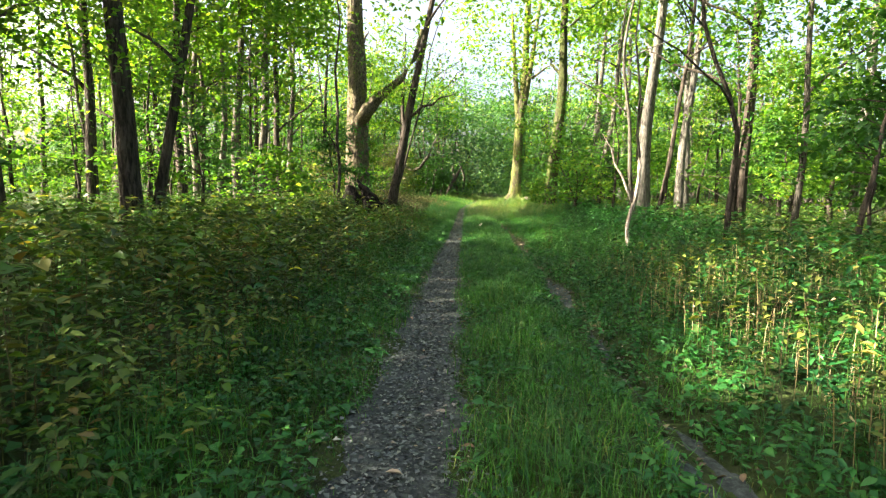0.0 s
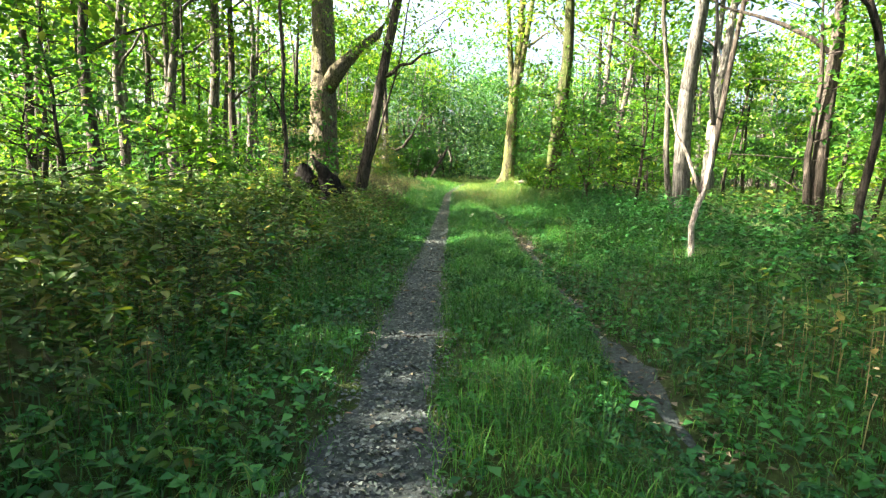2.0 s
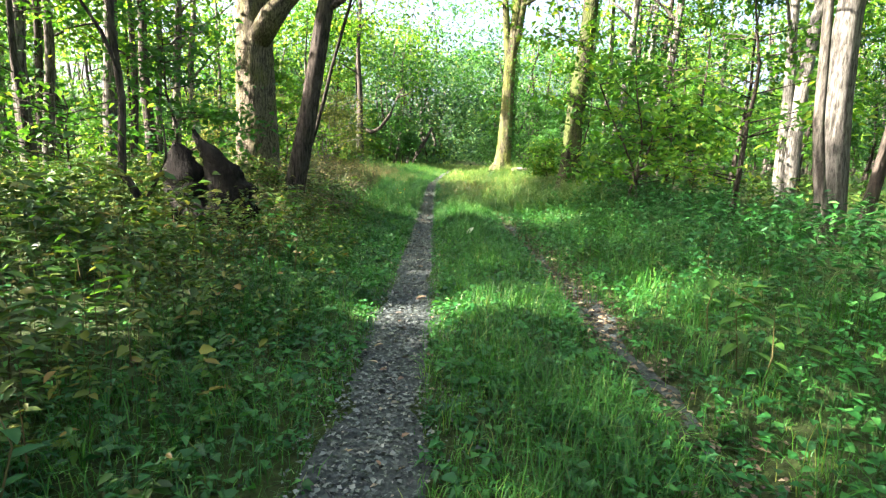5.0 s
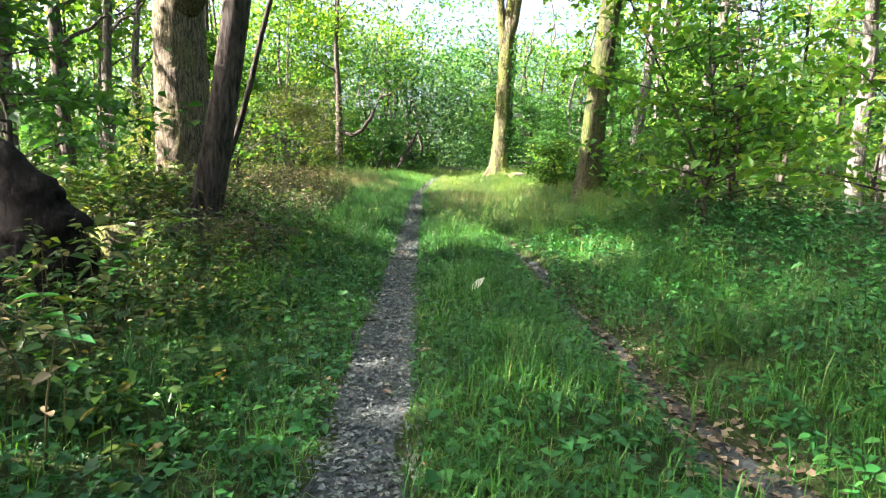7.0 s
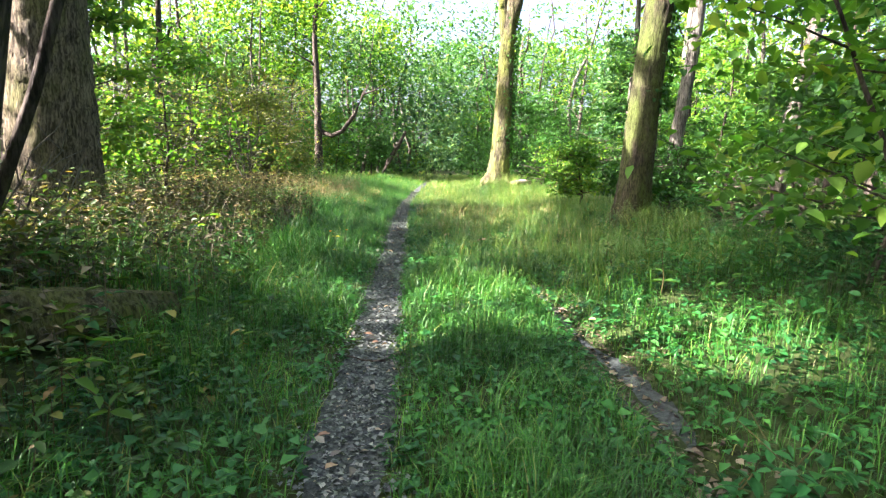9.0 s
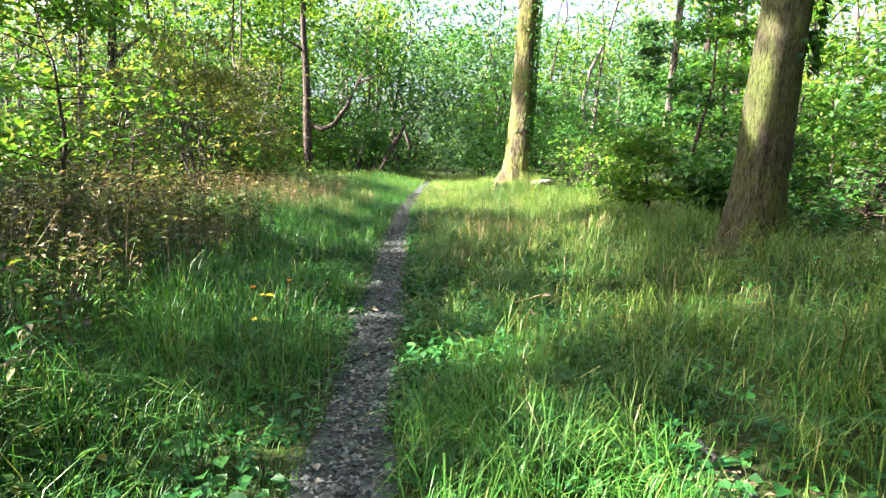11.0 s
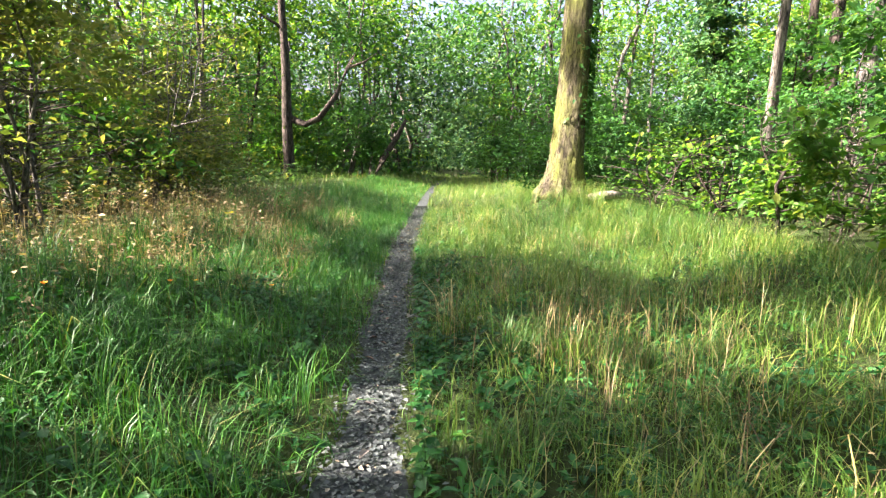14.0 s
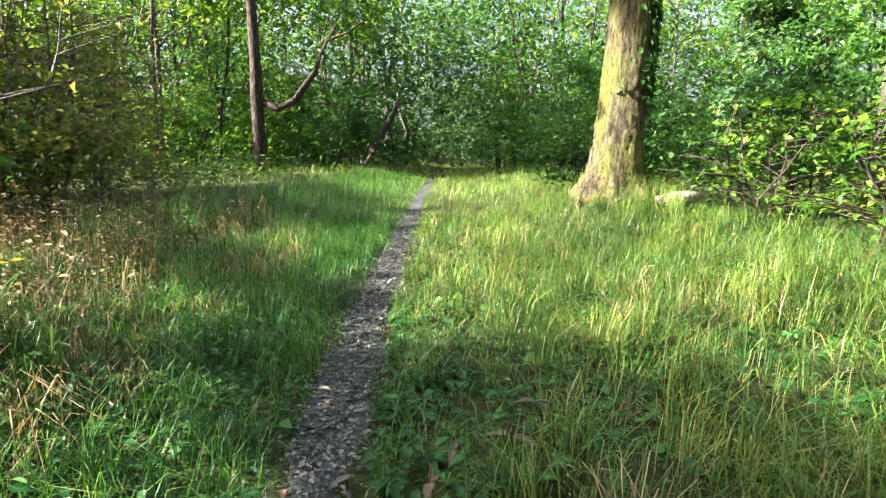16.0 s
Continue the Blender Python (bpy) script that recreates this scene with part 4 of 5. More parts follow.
grass_patch("meadow_grass", 82000, 24, 62, 0.15, 6.0, lambda u, y: np.clip(0.1 + 0.11 * np.abs(u), 0, 0.34), M_MEADOW, "tall sunlit grass with tan seed heads", (0.0035, 0.0085), dens=lambda u, y: step(23, 28, y) * np.where(y > 44, 0.5, 1))
grass_patch("meadow_grass", 68000, 24, 62, -3.6, -0.15, lambda u, y: np.clip(0.18 + 0.2 * np.abs(u), 0, 0.5), M_GRASS, "tall lush grass beside the path", (0.004, 0.009), dens=lambda u, y: step(22, 27, y) * np.where(y > 44, 0.5, 1))


def tufts(name, count, each, y0, y1, u0, u1, length, material, label):
    """Clumps of long grass that bow out from their middle."""
    y, u = rng.uniform(y0, y1, count), rng.uniform(u0, u1, count)
    ok = (np.abs(u) > path_half(y) + 0.1) & (rng.uniform(0, 1, count) < 0.35 + 0.65 * (0.5 + 0.5 * np.sin(u * 2.1 + y) * np.sin(y * 1.3)))
    y, u = y[ok], u[ok]
    size = length(u, y) * rng.uniform(0.6, 1.25, len(y))
    lean = rng.uniform(0, 6.28, len(y))
    y, u, size, lean = (np.repeat(q, each) for q in (y, u, size, lean))
    n = len(y)
    az = lean + rng.normal(0, 1.1, n)
    x, y = path_x(y) + u + rng.normal(0, 0.07, n), y + rng.normal(0, 0.07, n)
    geo = arcs(on_ground(x, y, -0.01), size * rng.uniform(0.5, 1.2, n), rng.uniform(0.003, 0.0065, n), rng.uniform(0.25, 1.25, n), az)
    return tagged(piece(name, geo, material), label, "grass", kind="stuff")


tufts("grass_tufts", 1500, 24, 24.5, 44, 0.25, 5.0, lambda u, y: 0.3 + 0.06 * np.abs(u), M_MEADOW, "clumps of bowed yellow-green grass")
tufts("grass_tufts", 850, 28, 23, 44, -3.2, -0.3, lambda u, y: 0.36 + 0.08 * np.abs(u), M_GRASS, "clumps of lush bowed grass beside the path")
tufts("grass_tufts", 420, 20, 1.5, 26, 0.3, 1.5, lambda u, y: 0.2 + 0.004 * y, M_GRASS, "small clumps of fine grass on the strip")
tufts("grass_tufts", 260, 24, 11.5, 26, 1.9, 4.2, lambda u, y: 0.34 + 0.05 * np.abs(u - 2), M_GRASS, "clumps of long grass beyond the rut")

grass_patch("far_grass", 17000, 46, 82, -8, 8, lambda u, y: 0.5 + 0 * u, M_MEADOW, "tall grass far along the track", (0.008, 0.014))
tufts("dry_tufts", 190, 22, 33.6, 41, -3.6, -1.0, lambda u, y: 0.46 + 0 * u, M_STRAW, "clumps of dry tan grass beside the path")
tufts("dry_tufts", 70, 16, 27, 41, 0.5, 4.5, lambda u, y: 0.42 + 0 * u, M_STRAW, "clumps of dry tan grass in the meadow")


def herbs(name, count, x_of, y0, y1, height, leaf_len, pairs, mats, label, keep=None, fine=True):
    """Upright herbs: a thin stem with leaves in turn up it."""
    y = rng.uniform(y0, y1, count)
    x = x_of(y, rng.uniform(0, 1, count))
    ok = rng.uniform(0, 1, count) < 0.3 + 0.7 * (0.5 + 0.5 * np.sin(x * 1.3 + 2 * np.sin(y * 0.8)) * np.sin(y * 1.1 + 1))
    if keep is not None:
        ok &= keep(x, y)
    x, y = x[ok], y[ok]
    n = len(x)
    h = height(x - path_x(y), y) * rng.uniform(0.55, 1.2, n)
    foot = on_ground(x, y, -0.02)
    az = rng.uniform(0, 6.28, n)
    bend = rng.uniform(0.02, 0.35, n)
    stem = blades(foot, h, rng.uniform(0.004, 0.009, n), bend, az)
    out = np.stack([np.cos(az), np.sin(az), np.zeros(n)], 1)
    t = rng.uniform(0.3, 1.0, (n, pairs))
    p = foot[:, None] + np.array([0, 0, 1.0]) * (h[:, None] * t * (1 - 0.2 * bend[:, None]))[..., None] + out[:, None] * (h[:, None] * bend[:, None] * t ** 1.8)[..., None]
    p = p.reshape(-1, 3)
    m = len(p)
    la = rng.uniform(0, 6.28, m)
    way = np.stack([np.cos(la), np.sin(la), rng.uniform(-0.35, 0.5, m)], 1)
    up = np.stack([rng.normal(0, 0.3, m), rng.normal(0, 0.3, m), np.ones(m)], 1)
    ln = leaf_len * (0.45 + 0.95 * rng.uniform(0, 1, m) ** 1.5) * np.repeat(np.clip(h / 0.6, 0.7, 1.3), pairs)
    base = tagged(new(name), label, "undergrowth", kind="stuff")
    piece("stems", stem, mats[1], base)
    piece("leaves", leaves(p, way, up, ln, ln * rng.uniform(0.3, 0.72, m), 0.15, 0.3, fine), mats[0], base)
    return base


def off_log(x, y):
    """Clear of the stump and of the log's upper side."""
    t = np.clip(((x + 2.5) * 1.7 + (y - 20.9) * 2.3) / 8.18, 0, 1)
    return (np.hypot(x + 2.5, y - 19.6) > 0.8) & (np.hypot(x + 0.95, y - 16.6) > 0.45) & (np.hypot(x + 2.45 - 1.7 * t, y - 20.75 - 2.3 * t) > 0.42)


def off_brush(x, y):
    """Clear of the brushwood round the foot of the leaning ash."""
    return ~((x > 4.7) & (x < 8.4) & (y > 26.3) & (y < 29.1))


LM = (M_HERB, M_STEM)
herbs("undergrowth", 2900, lambda y, r: path_x(y) - 1.3 - 4.2 * r, 0.8, 25.5, lambda u, y: np.clip(0.3 + 0.3 * (-u - 0.8), 0.25, 0.95), 0.085, 13, (M_BROWNING, M_STEM), "brown-stemmed weeds with small yellowing leaves", off_log)
herbs("undergrowth", 4300, lambda y, r: path_x(y) - 0.8 - 4.6 * r, 0.8, 25, lambda u, y: np.clip(0.22 + 0.26 * (-u - 0.8), 0.2, 0.8), 0.1, 11, LM, "dense leafy herbs with brown stems", off_log)
herbs("undergrowth", 7000, lambda y, r: path_x(y) - 4.8 - 12 * r, 3, 58, lambda u, y: 0.85 + 0 * u, 0.16, 10, LM, "dense leafy herbs with brown stems", None, None)
herbs("undergrowth", 5600, lambda y, r: rut_x(y) + 0.22 + 4.2 * r, 0.8, 30, lambda u, y: np.clip(0.27 + 0.15 * (u - 1.9), 0.25, 0.72), 0.085, 10, (M_LOWHERB, M_GREENSTEM), "low green nettle-like herbs", lambda x, y: ((x - path_x(y) > 3.4) | (y < 25)) & off_brush(x, y))
herbs("undergrowth", 6000, lambda y, r: path_x(y) + 5.4 + 13 * r, 3, 52, lambda u, y: 0.7 + 0 * u, 0.15, 10, LM, "dense leafy herbs with brown stems", off_brush, None)
herbs("ground_herbs", 12000, lambda y, r: path_x(y) - 1.7 + 3.7 * r, 0.8, 30, lambda u, y: 0.12 + 0.03 * np.abs(u), 0.074, 7, (M_LOWHERB, M_GREENSTEM), "small broad-leaved herbs in the grass", lambda x, y: (np.abs(x - path_x(y)) > path_half(y) - 0.04) & (np.abs(x - rut_x(y)) > 0.15 * rut_bare(y)), False)
herbs("ground_herbs", 9000, lambda y, r: path_x(y) - 3.0 + 8.0 * r, 26, 44, lambda u, y: 0.14 + 0.03 * np.abs(u), 0.06, 7, (M_LOWHERB, M_GREENSTEM), "small broad-leaved herbs in the grass", lambda x, y: (np.abs(x - path_x(y)) > path_half(y) + 0.06), False)
herbs("undergrowth", 900, lambda y, r: path_x(y) - 0.5 - 2.2 * r, 29, 38, lambda u, y: 0.22 + 0.05 * np.abs(u), 0.1, 7, (M_LOWHERB, M_GREENSTEM), "broad-leaved herbs in the long grass")
herbs("undergrowth", 1500, lambda y, r: path_x(y) + 0.28 + 3.0 * r * r, 26, 38, lambda u, y: 0.16 + 0 * u, 0.1, 7, (M_LOWHERB, M_GREENSTEM), "broad-leaved herbs in the long grass")
herbs("dry_stalks", 900, lambda y, r: path_x(y) - 1.5 - 2.0 * r, 20.5, 26, lambda u, y: 0.8 + 0 * u, 0.06, 7, (M_DEADLEAF, M_DEADLEAF), "dark brown dead stalks beside the log", off_log, False)

herbs("dry_stalks", 1000, lambda y, r: path_x(y) - 1.55 - 2.5 * r, 26.6, 30.4, lambda u, y: 1.0 + 0 * u, 0.04, 8, (M_DEADLEAF, M_DEADLEAF), "dark brown dead stalks at the edge of the grass", None, False)
herbs("undergrowth", 800, lambda y, r: path_x(y) - 1.7 - 2.6 * r, 26.4, 31, lambda u, y: 0.75 + 0 * u, 0.07, 9, (M_BROWNING, M_DEADLEAF), "brown-stemmed weeds with small yellowing leaves", None, False)

herbs("dry_stalks", 800, lambda y, r: path_x(y) - 1.8 - 2.4 * r, 34, 39.5, lambda u, y: 0.6 + 0 * u, 0.05, 5, (M_STRAW, M_STRAW), "withered tan stalks at the edge of the shrubs")

# dead forked twigs by the log
for n in range(7):
    g = np.random.default_rng(700 + n)
    x, y = -2.3 + g.normal(0, 0.25), 23.5 + g.normal(0, 0.25)
    base, o = thing("dead_twig", x, y, "bare grey dead twig sticking out of the weeds", "twig", "dead twigs")
    a = g.uniform(-0.6, 1.2)
    t = np.linspace(0, 1, 7)[:, None]
    p = np.array([x, y, o[2]]) + t * np.array([math.cos(a) * 0.7, math.sin(a) * 0.3, 0]) + np.array([0, 0, 1.0]) * t ** 0.8 * g.uniform(0.8, 1.35) + g.normal(0, 0.03, (7, 3)) * t
    put("stem", tube(p, np.linspace(0.012, 0.003, 7), 5), M_PALEBARK, base, o)
    for k in (3, 4, 5):
        q = p[k] + np.linspace(0, 1, 4)[:, None] * np.array([g.normal(0, 0.25), g.normal(0, 0.15), g.uniform(0.1, 0.35)]) + g.normal(0, 0.01, (4, 3))
        put("twig", tube(q, [0.006, 0.005, 0.004, 0.002], 4), M_PALEBARK, base, o)

# creeping leaves over the ground
n = 62000
ys = 1 + 44 * rng.uniform(0, 1, n) ** 1.15
us = rng.uniform(-5, 6, n)
xs = path_x(ys) + us
ok = (rng.uniform(0, 1, n) < np.where(ys > 27, 0.5, np.where((us > 0) & (us < 1.5) & (ys < 9), 0.25, 1.0))) & (np.abs(us) > path_half(ys) + 0.05) & ((np.abs(xs - rut_x(ys)) > 0.16 * rut_bare(ys)) | (ys > 24))
xs, ys = xs[ok], ys[ok]
n = len(xs)
la = rng.uniform(0, 6.28, n)
size = rng.uniform(0.04, 0.1, n)
tagged(piece("creeping_leaves", leaves(on_ground(xs, ys, 0.015) + np.array([0, 0, 1.0]) * rng.uniform(0, 0.09, (n, 1)), np.stack([np.cos(la), np.sin(la), rng.uniform(-0.2, 0.4, n)], 1),
       np.stack([rng.normal(0, 0.3, n), rng.normal(0, 0.3, n), np.ones(n)], 1), size, size * rng.uniform(0.6, 0.9, n), 0.12, 0.25, False), M_LOWHERB), "creeping green leaves that cover the ground", "ground cover", kind="stuff")

# broad-leaved weeds standing out at the edges of the track
def weed(x, y, h, size, mat, label, seed, pairs=5, name="broadleaf_weed"):
    g = np.random.default_rng(seed)
    base, o = thing(name, x, y, label, "weed", "weeds along the track")
    p = np.array([[x, y, o[2] - 0.02], [x + g.normal(0, 0.03), y, o[2] + h * 0.4], [x + g.normal(0, 0.07), y + g.normal(0, 0.05), o[2] + h * 0.75], [x + g.normal(0, 0.12), y + g.normal(0, 0.1), o[2] + h]])
    put("stem", tube(p, [0.006, 0.005, 0.004, 0.002], 5), M_STEM, base, o)
    for k in range(pairs):
        t = 0.35 + 0.65 * k / max(pairs - 1, 1)
        c = np.array([np.interp(t * h, p[:, 2] - o[2], p[:, a]) for a in range(3)])
        a = g.uniform(0, 6.28)
        for turn in (0, 3.14):
            way = np.array([[math.cos(a + turn), math.sin(a + turn), g.uniform(-0.1, 0.5)]])
            ln = size * g.uniform(0.7, 1.2) * (1.15 - 0.5 * t)
            put("leaf", leaves(c[None], way, np.array([[g.normal(0, 0.2), g.normal(0, 0.2), 1.0]]), ln, ln * g.uniform(0.45, 0.6), 0.15, 0.35), mat, base, o, False)


for n in range(70):
    g = np.random.default_rng(2000 + n)
    y = g.uniform(2.5, 26)
    u = -g.uniform(1.1, 2.6) if n % 3 else g.uniform(2.1, 3.6)
    weed(float(path_x(y)) + u, y, g.uniform(0.35, 0.75), g.uniform(0.1, 0.17), (M_HERB, M_LOWHERB, M_UNDER)[n % 3], "green broad-leaved weed beside the track", 2100 + n)
for n, (x, y, h) in enumerate([(-1.72, 16.5, 0.75), (-1.65, 10.6, 0.5), (-1.6, 6.2, 0.5), (0.15, 26.8, 0.3), (-1.0, 37.2, 0.5), (-1.7, 13.2, 0.45)]):
    weed(x, y, h, 0.13, M_YELLOW, "weed with yellowed leaves among green herbs", 2300 + n, 2, "yellow_weed")


M_PALEWHITE = leaf_mat("pale_dead_leaf", [(0.0, (0.5, 0.48, 0.42)), (1.0, (0.6, 0.58, 0.52))], 0.2)
base, o = thing("dead_leaf", 1.43, 19.95, "large pale dead leaf caught upright in the grass", "leaf")
q = o + np.array([-0.03, 0.0, 0.1])
put("blade", leaves(q[None], np.array([[0.8, 0.3, 0.75]]), np.array([[-0.35, -0.9, 0.5]]), 0.18, 0.078, 0.1, 0.08), M_PALEWHITE, base, o, False)
put("stalk", tube(np.array([o + [-0.06, 0, 0.0], o + [-0.05, 0, 0.06], q]), [0.003, 0.003, 0.002], 5), M_STEM, base, o)
for n in range(6):
    weed(2.42 + 0.11 * math.cos(n * 2.1), 20.55 + 0.12 * math.sin(n * 2.1), 0.34 + 0.03 * n, 0.1, M_LOWHERB, "bushy weed with blue-green leaves beside the rut", 2341 + n, 6)
for n, (x, y) in enumerate([(-0.98, 16.6), (-1.2, 16.7), (-0.8, 16.9), (-1.05, 17.2)]):
    weed(x, y, 0.72, 0.085, M_STRAW, "withered weed with tan drooping leaves", 2350 + n, 4, "withered_weed")
for n, (x, y) in enumerate([(2.2, 27.0), (2.0, 27.5), (1.9, 34.9), (2.3, 35.2)]):
    weed(x, y, 0.28, 0.12, M_RUTLEAF, "withered weed with russet leaves in the grass", 2360 + n, 2, "russet_weed")


def flower(x, y, h, seed):
    g = np.random.default_rng(seed)
    base, o = thing("orange_flower", x, y, "small orange flower in the tall grass", "flower", "orange flowers")
    put("stem", tube(np.array([[x, y, o[2]], [x + 0.01, y, o[2] + h * 0.5], [x + 0.03, y, o[2] + h]]), [0.003, 0.003, 0.002], 5), M_STEM, base, o)
    a = np.linspace(0, 6.28, 7)[:-1]
    for b in a:
        put("petal", leaves(np.array([[x + 0.03, y, o[2] + h]]), np.array([[math.cos(b), math.sin(b), 0.9]]), np.array([[0, 0, 1.0]]), 0.03, 0.022, 0.1, 0.2), M_ORANGE, base, o, False)


for n, (x, y) in enumerate([(-0.35, 33.0), (-0.2, 33.1), (0.35, 33.2), (-0.9, 32.4), (0.3, 26.9), (0.1, 26.6), (-0.6, 36.2)]):
    flower(x, y, 0.38, 2400 + n)
herbs("dry_stalks", 1500, lambda y, r: path_x(y) - 1.9 - 4.5 * r, 8, 24, lambda u, y: 0.75 + 0 * u, 0.07, 7, (M_PALELEAF, M_STEM), "brown-stemmed weeds with yellowing leaves", lambda x, y: np.hypot(x + 2.5, y - 19.6) > 0.8, None)
# dry stalks
herbs("dry_stalks", 1700, lambda y, r: path_x(y) - 1.9 - 2.6 * r, 36, 42.5, lambda u, y: 0.6 + 0 * u, 0.035, 6, (M_STRAW, M_STRAW), "pale withered stalks standing in the sun", None, None)
herbs("dry_stalks", 2300, lambda y, r: path_x(y) - 2.0 - 4.0 * r, 24, 42, lambda u, y: 0.5 + 0.05 * np.abs(u), 0.06, 7, (M_STRAW, M_STRAW), "brown withered stalks in the grass")
herbs("undergrowth", 800, lambda y, r: path_x(y) + 2.5 + 3.4 * r, 2.2, 9.5, lambda u, y: 0.62 + 0 * u, 0.075, 10, (M_BROWNING, M_STRAW), "tan-stemmed weeds with yellowing leaves in the sun")
herbs("dry_stalks", 420, lambda y, r: path_x(y) + 2.4 + 2.8 * r, 2.5, 8.5, lambda u, y: 0.55 + 0 * u, 0.035, 5, (M_STRAW, M_STRAW), "tan withered stalks beside the rut")
n = 420
ys = 32.5 + rng.normal(0, 0.7, n)
xs = path_x(ys) + 1.2 + np.abs(rng.normal(0, 0.8, n))
tagged(piece("dry_grass", blades(on_ground(xs, ys), rng.uniform(0.2, 0.6, n), rng.uniform(0.003, 0.006, n), rng.uniform(0.05, 0.7, n), rng.uniform(0, 6.28, n)), M_STRAW), "tuft of tan seeding grass in the sun", "grass", kind="stuff")
herbs("dry_stalks", 260, lambda y, r: path_x(y) + 0.5 + 3.6 * r, 27, 44, lambda u, y: 0.42 + 0 * u, 0.03, 4, (M_STRAW, M_STRAW), "scattered tan stalks in the grass")

# leaf litter
def litter(count, xs, ys, size, material=M_LITTER):
    p = on_ground(xs, ys, 0.02)
    p[:, 2] += rng.uniform(0, 0.014, count)
    la = rng.uniform(0, 6.28, count)
    way = np.stack([np.cos(la), np.sin(la), rng.uniform(-0.1, 0.25, count)], 1)
    up = np.stack([rng.normal(0, 0.35, count), rng.normal(0, 0.35, count), np.ones(count)], 1)
    ln = size * rng.uniform(0.4, 1.4, count)
    return leaves(p, way, up, ln, ln * rng.uniform(0.4, 0.8, count), 0.2, 0.1, False)


n = 42000
ys = 0.8 + 46 * rng.uniform(0, 1, n) ** 1.1
tagged(piece("leaf_litter", litter(n, path_x(ys) + rng.normal(0, 0.58, n) * path_half(ys), ys, 0.034), M_LITTER), "grey-brown dead leaves trodden into the path", "leaf litter", kind="stuff")
n = 2600
ys = 0.8 + 24.2 * rng.uniform(0, 1, n) ** 0.6
tagged(piece("leaf_litter", litter(n, rut_x(ys) + rng.normal(0, 0.15, n), ys, 0.05), M_RUTLEAF), "grey-brown dead leaves lying in the rut", "leaf litter", kind="stuff")

n = 900
ys = rng.uniform(15.2, 19.6, n)
tagged(piece("leaf_litter", litter(n, rut_x(ys) + rng.normal(0, 0.15, n), ys, 0.055, M_RUTLEAF), M_RUTLEAF), "drift of brown dead leaves filling the rut", "leaf litter", kind="stuff")

n = 1500
xs, ys = rng.uniform(4.7, 8.4, n), rng.uniform(26.3, 29.1, n)
tagged(piece("leaf_litter", litter(n, xs, ys, 0.07, M_RUTLEAF), M_RUTLEAF), "brown dead leaves under the brushwood", "leaf litter", kind="stuff")

rng = np.random.default_rng(34)


# far woods that close the view
def far_woods():
    geos_t, geos_l = [], []
    for _ in range(300):
        a = rng.uniform(0.1, 3.04)
        r = rng.uniform(40, 74)
        x, y = r * math.cos(a), 22 + r * 1.1 * math.sin(a)
        line = bent(x, y, rng.uniform(12, 18), tuple(rng.normal(0, 0.08, 2)), 0.5, 8, int(rng.integers(1e6)))
        if abs(x - path_x(y)) < 3.4:
            continue
        geos_t.append(tube(line, np.linspace(rng.uniform(0.1, 0.32), 0.05, len(line)), 5))
    c = 2900
    a = rng.uniform(0.2, 2.94, c)
    r = rng.uniform(0, 1, c) ** 0.8 * 46 + 42
    z = 0.5 + 14 * rng.uniform(0, 1, c) ** 1.7
    cs = np.stack([r * np.cos(a), 22 + r * 1.05 * np.sin(a), z], 1)
    cs = cs[(np.abs(cs[:, 0] - path_x(cs[:, 1])) > np.where((cs[:, 1] < 96) & (cs[:, 2] < np.interp(cs[:, 1], [44, 60, 75, 96], [20, 14, 5, 3])), 3.0, 0))]
    k = 1700
    end = np.stack([rng.uniform(-18, 30, k), rng.uniform(60, 104, k), 0.4 + 13.5 * rng.uniform(0, 1, k) ** 1.2], 1)
    end = end[np.abs(end[:, 0] - path_x(end[:, 1])) > np.where((end[:, 1] < 96) & (end[:, 2] < np.interp(end[:, 1], [60, 75, 96], [8, 3.5, 2.5])), 2.4, 0.0)]
    high = np.stack([rng.uniform(-16, 7, 170), rng.uniform(58, 84, 170), rng.uniform(6.5, 14.5, 170)], 1)
    cs = np.concatenate([cs, end, high])
    # open wood round the long bare bough
    cs = cs[~((cs[:, 1] < 58.5) & (np.abs(cs[:, 0] + 1.4) < 3.6))]
    cs = cs[(cs[:, 2] < 4) | (rng.uniform(0, 1, len(cs)) < 0.82)]
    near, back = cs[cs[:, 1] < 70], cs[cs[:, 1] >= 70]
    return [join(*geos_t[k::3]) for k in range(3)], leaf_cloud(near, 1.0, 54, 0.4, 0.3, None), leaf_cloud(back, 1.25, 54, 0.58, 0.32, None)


ft, fl, fb = far_woods()
woods = tagged(new("far_woods"), "far wood of thin trunks and green leaves", "woods", kind="stuff")
piece("trunks", ft[0], M_DARKBARK, woods)
piece("trunks", ft[1], M_PALEBARK, woods)
piece("trunks", ft[2], M_BARK, woods)
half = len(fl[0]) // 6 * 3
piece("leaves", (fl[0][:half], [np.arange(half).reshape(-1, 3)]), M_CANOPY, woods)
rest = fl[0][half:]
piece("leaves", (rest, [np.arange(len(rest) // 3 * 3).reshape(-1, 3)]), M_DARKLEAF, woods)
# Leaves beyond y = 70 get their haze from the blue-green colour.
piece("hazed_leaves", fb, M_FARLEAF, woods)


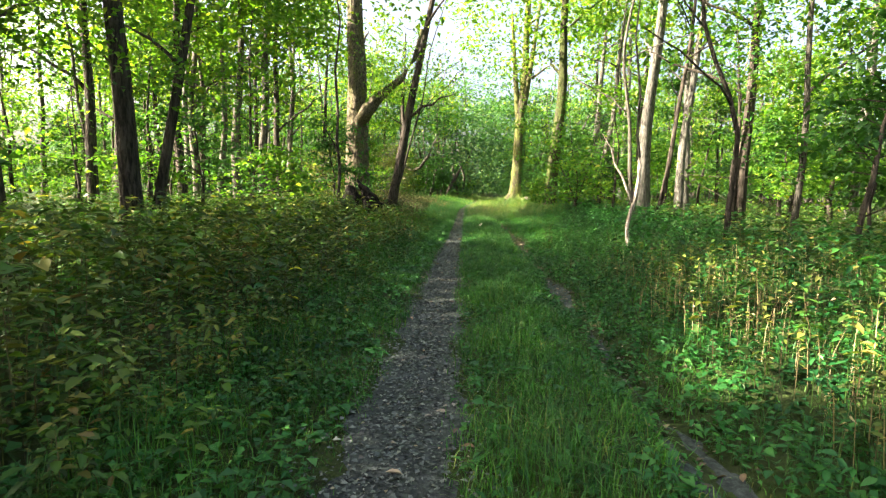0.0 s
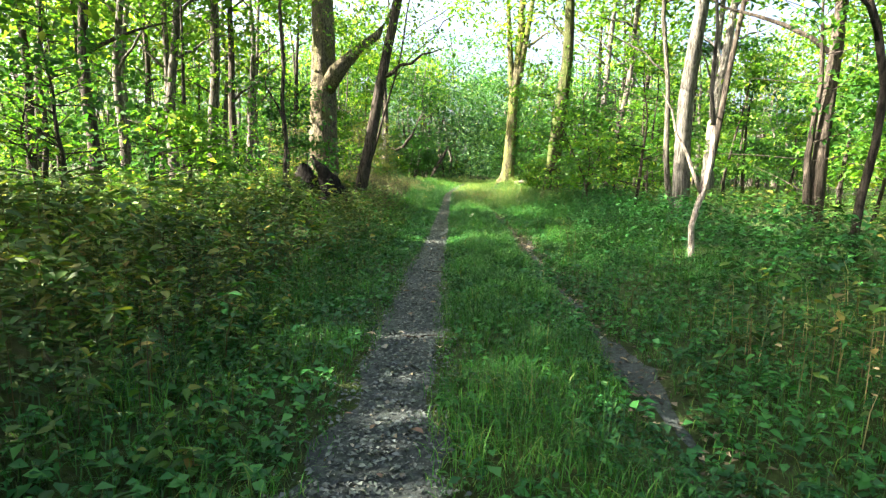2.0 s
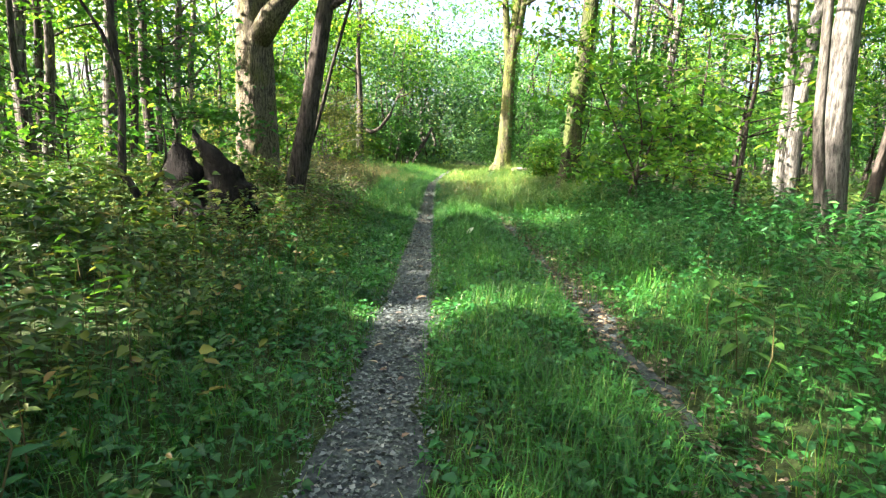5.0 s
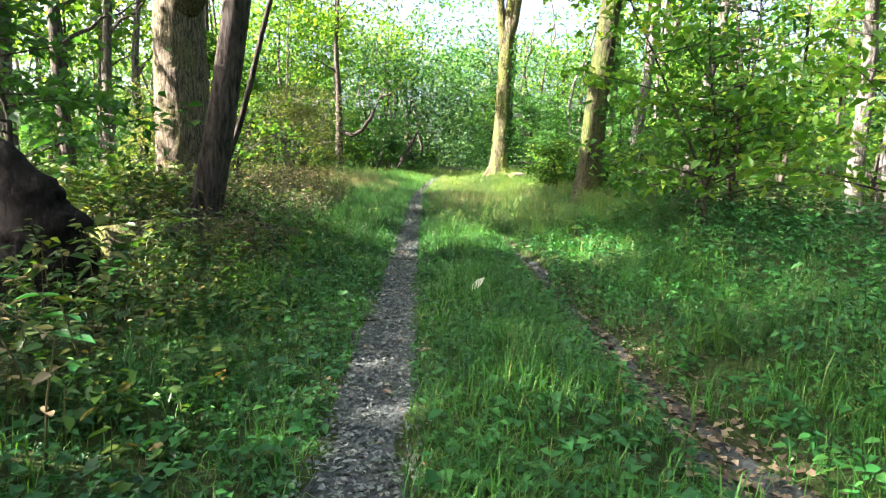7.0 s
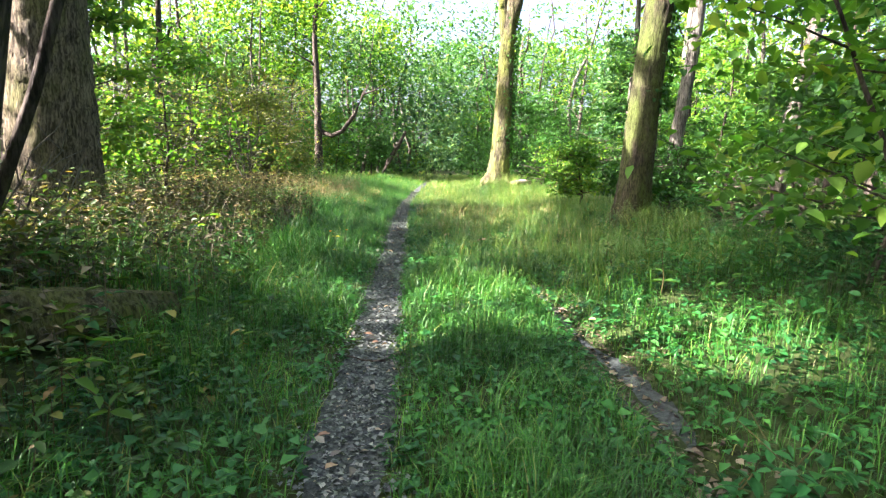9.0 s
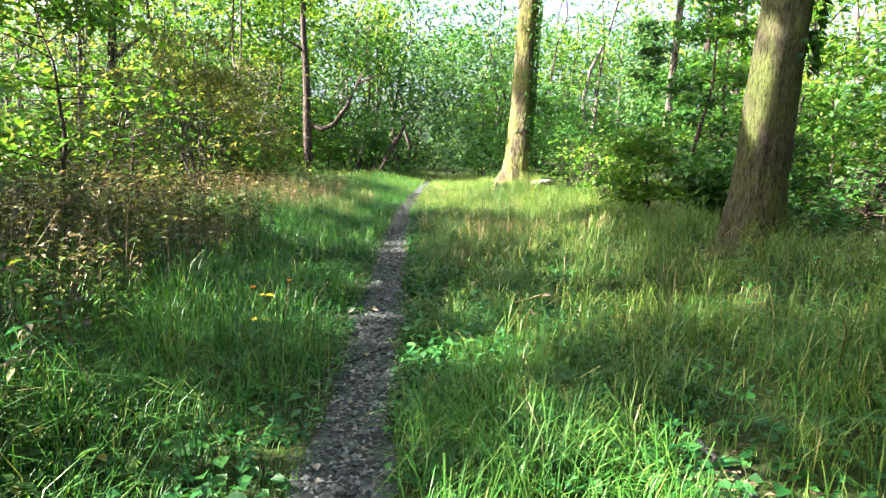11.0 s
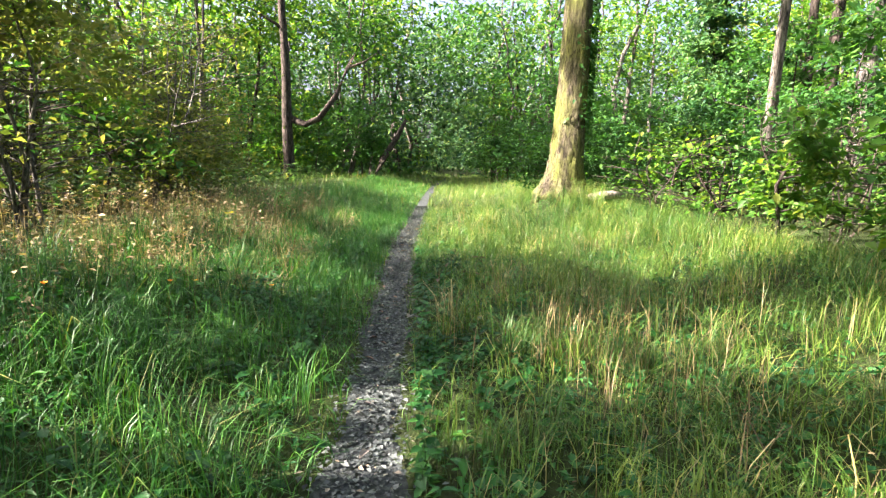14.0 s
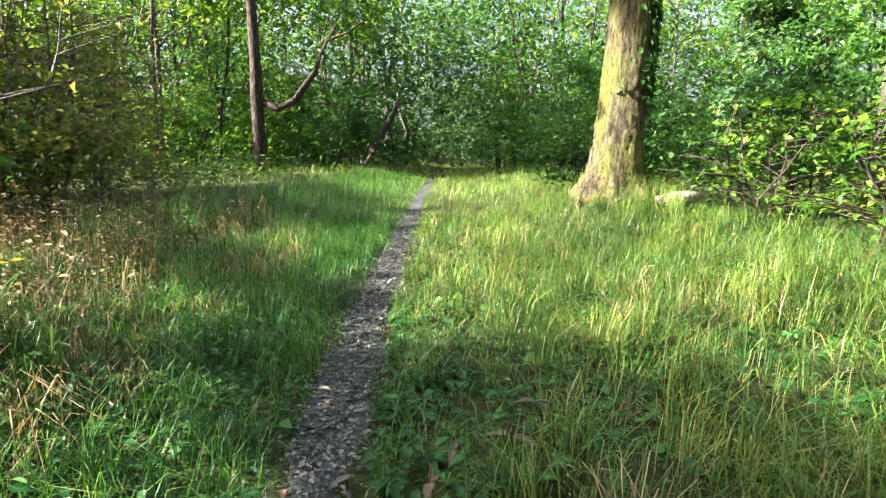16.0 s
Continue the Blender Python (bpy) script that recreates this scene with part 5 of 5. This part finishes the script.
def tree_line():
    """The wood goes on: a lumpy wall of foliage 95 m off, with an uneven top."""
    na, nz = 420, 34
    a = np.linspace(0.05, 3.09, na)[None, :]
    t = np.linspace(0, 1, nz)[:, None]
    top = 8.5 + 2.5 * np.sin(a * 23) + 1.8 * np.sin(a * 61 + 1) + 1.2 * np.sin(a * 140 + 2) + rng.normal(0, 0.7, (1, na))
    z = -0.5 + t * top + rng.normal(0, 0.15, (nz, na))
    r = 97 + 2.2 * np.sin(a * 37 + t * 5) + 1.6 * np.sin(a * 90 - t * 11) + 1.0 * np.sin(a * 170 + t * 23) + rng.normal(0, 0.5, (nz, na)) + 3 * t ** 3
    v = np.stack([1 + r * np.cos(a), 24 + r * np.sin(a), z], -1).reshape(-1, 3)
    i, j = np.meshgrid(np.arange(nz - 1), np.arange(na - 1), indexing="ij")
    i, j = i.ravel(), j.ravel()
    return v, [np.stack([i * na + j, i * na + j + 1, (i + 1) * na + j + 1, (i + 1) * na + j], 1)]


def foliage_wall_mat():
    m, nt, nd, ln, p = nodes_of("distant_foliage")
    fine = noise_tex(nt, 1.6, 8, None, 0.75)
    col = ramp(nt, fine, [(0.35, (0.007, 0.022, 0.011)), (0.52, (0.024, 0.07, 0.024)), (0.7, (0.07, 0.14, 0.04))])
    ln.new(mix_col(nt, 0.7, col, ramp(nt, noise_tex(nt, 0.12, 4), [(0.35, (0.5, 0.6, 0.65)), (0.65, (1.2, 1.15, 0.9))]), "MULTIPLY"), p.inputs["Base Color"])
    p.inputs["Roughness"].default_value = 0.8
    p.inputs["Specular IOR Level"].default_value = 0.1
    bump(nt, p, fine, 1.0, 0.8)
    return m


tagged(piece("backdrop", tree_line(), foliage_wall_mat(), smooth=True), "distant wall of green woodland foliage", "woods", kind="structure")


# ---- single fallen leaves on the path ----
def one_leaf(k):
    g = np.random.default_rng(500 + k)
    v, f = leaves(np.zeros((1, 3)), np.array([[1.0, 0, 0.05]]), np.array([[0, 0.1, 1.0]]), 0.075 * g.uniform(0.7, 1.2), 0.042 * g.uniform(0.7, 1.2), 0.25, 0.12)
    me = mesh_from("fallen_leaf", v, f)
    me.materials.append((M_DRYLEAF, M_TANLEAF, M_DRYLEAF, M_BROWNLEAF)[k % 4])
    return me


def object_leaf_mat(name, a, b, c):
    m, nt, nd, ln, p = nodes_of(name)
    col = ramp(nt, nd.new("ShaderNodeObjectInfo").outputs["Random"], [(0.0, a), (0.6, b), (1.0, c)])
    ln.new(mix_col(nt, 0.7, col, ramp(nt, noise_tex(nt, 40, 4), [(0.3, (0.6, 0.6, 0.6)), (0.7, (1.2, 1.15, 1.1))]), "MULTIPLY"), p.inputs["Base Color"])
    p.inputs["Roughness"].default_value = 0.65
    return m


M_DRYLEAF = object_leaf_mat("dry_leaf", (0.06, 0.055, 0.045), (0.12, 0.108, 0.09), (0.2, 0.185, 0.155))
M_TANLEAF = object_leaf_mat("tan_leaf", (0.13, 0.075, 0.035), (0.22, 0.15, 0.08), (0.3, 0.24, 0.15))
M_BROWNLEAF = object_leaf_mat("brown_leaf", (0.06, 0.035, 0.02), (0.12, 0.07, 0.04), (0.2, 0.12, 0.07))
LEAF_MESHES = [one_leaf(k) for k in range(9)]
for n in range(290):
    y = rng.uniform(1.8, 42)
    x = float(path_x(y) + rng.normal(0, 0.55) * path_half(y)) if n % 4 else float(rut_x(min(y, 24)) + rng.normal(0, 0.12))
    y = y if n % 4 else min(y, 24)
    ob = new("fallen_leaf", LEAF_MESHES[n % 9])
    ob.parent = path if n % 4 else rut
    ob.matrix_basis = pose(x, y, float(ground_z(x, y)) + 0.045, rng.uniform(-15, 15), rng.uniform(-20, 10), rng.uniform(0, 360)) @ Matrix.Scale(rng.uniform(0.6, 1.3), 4)
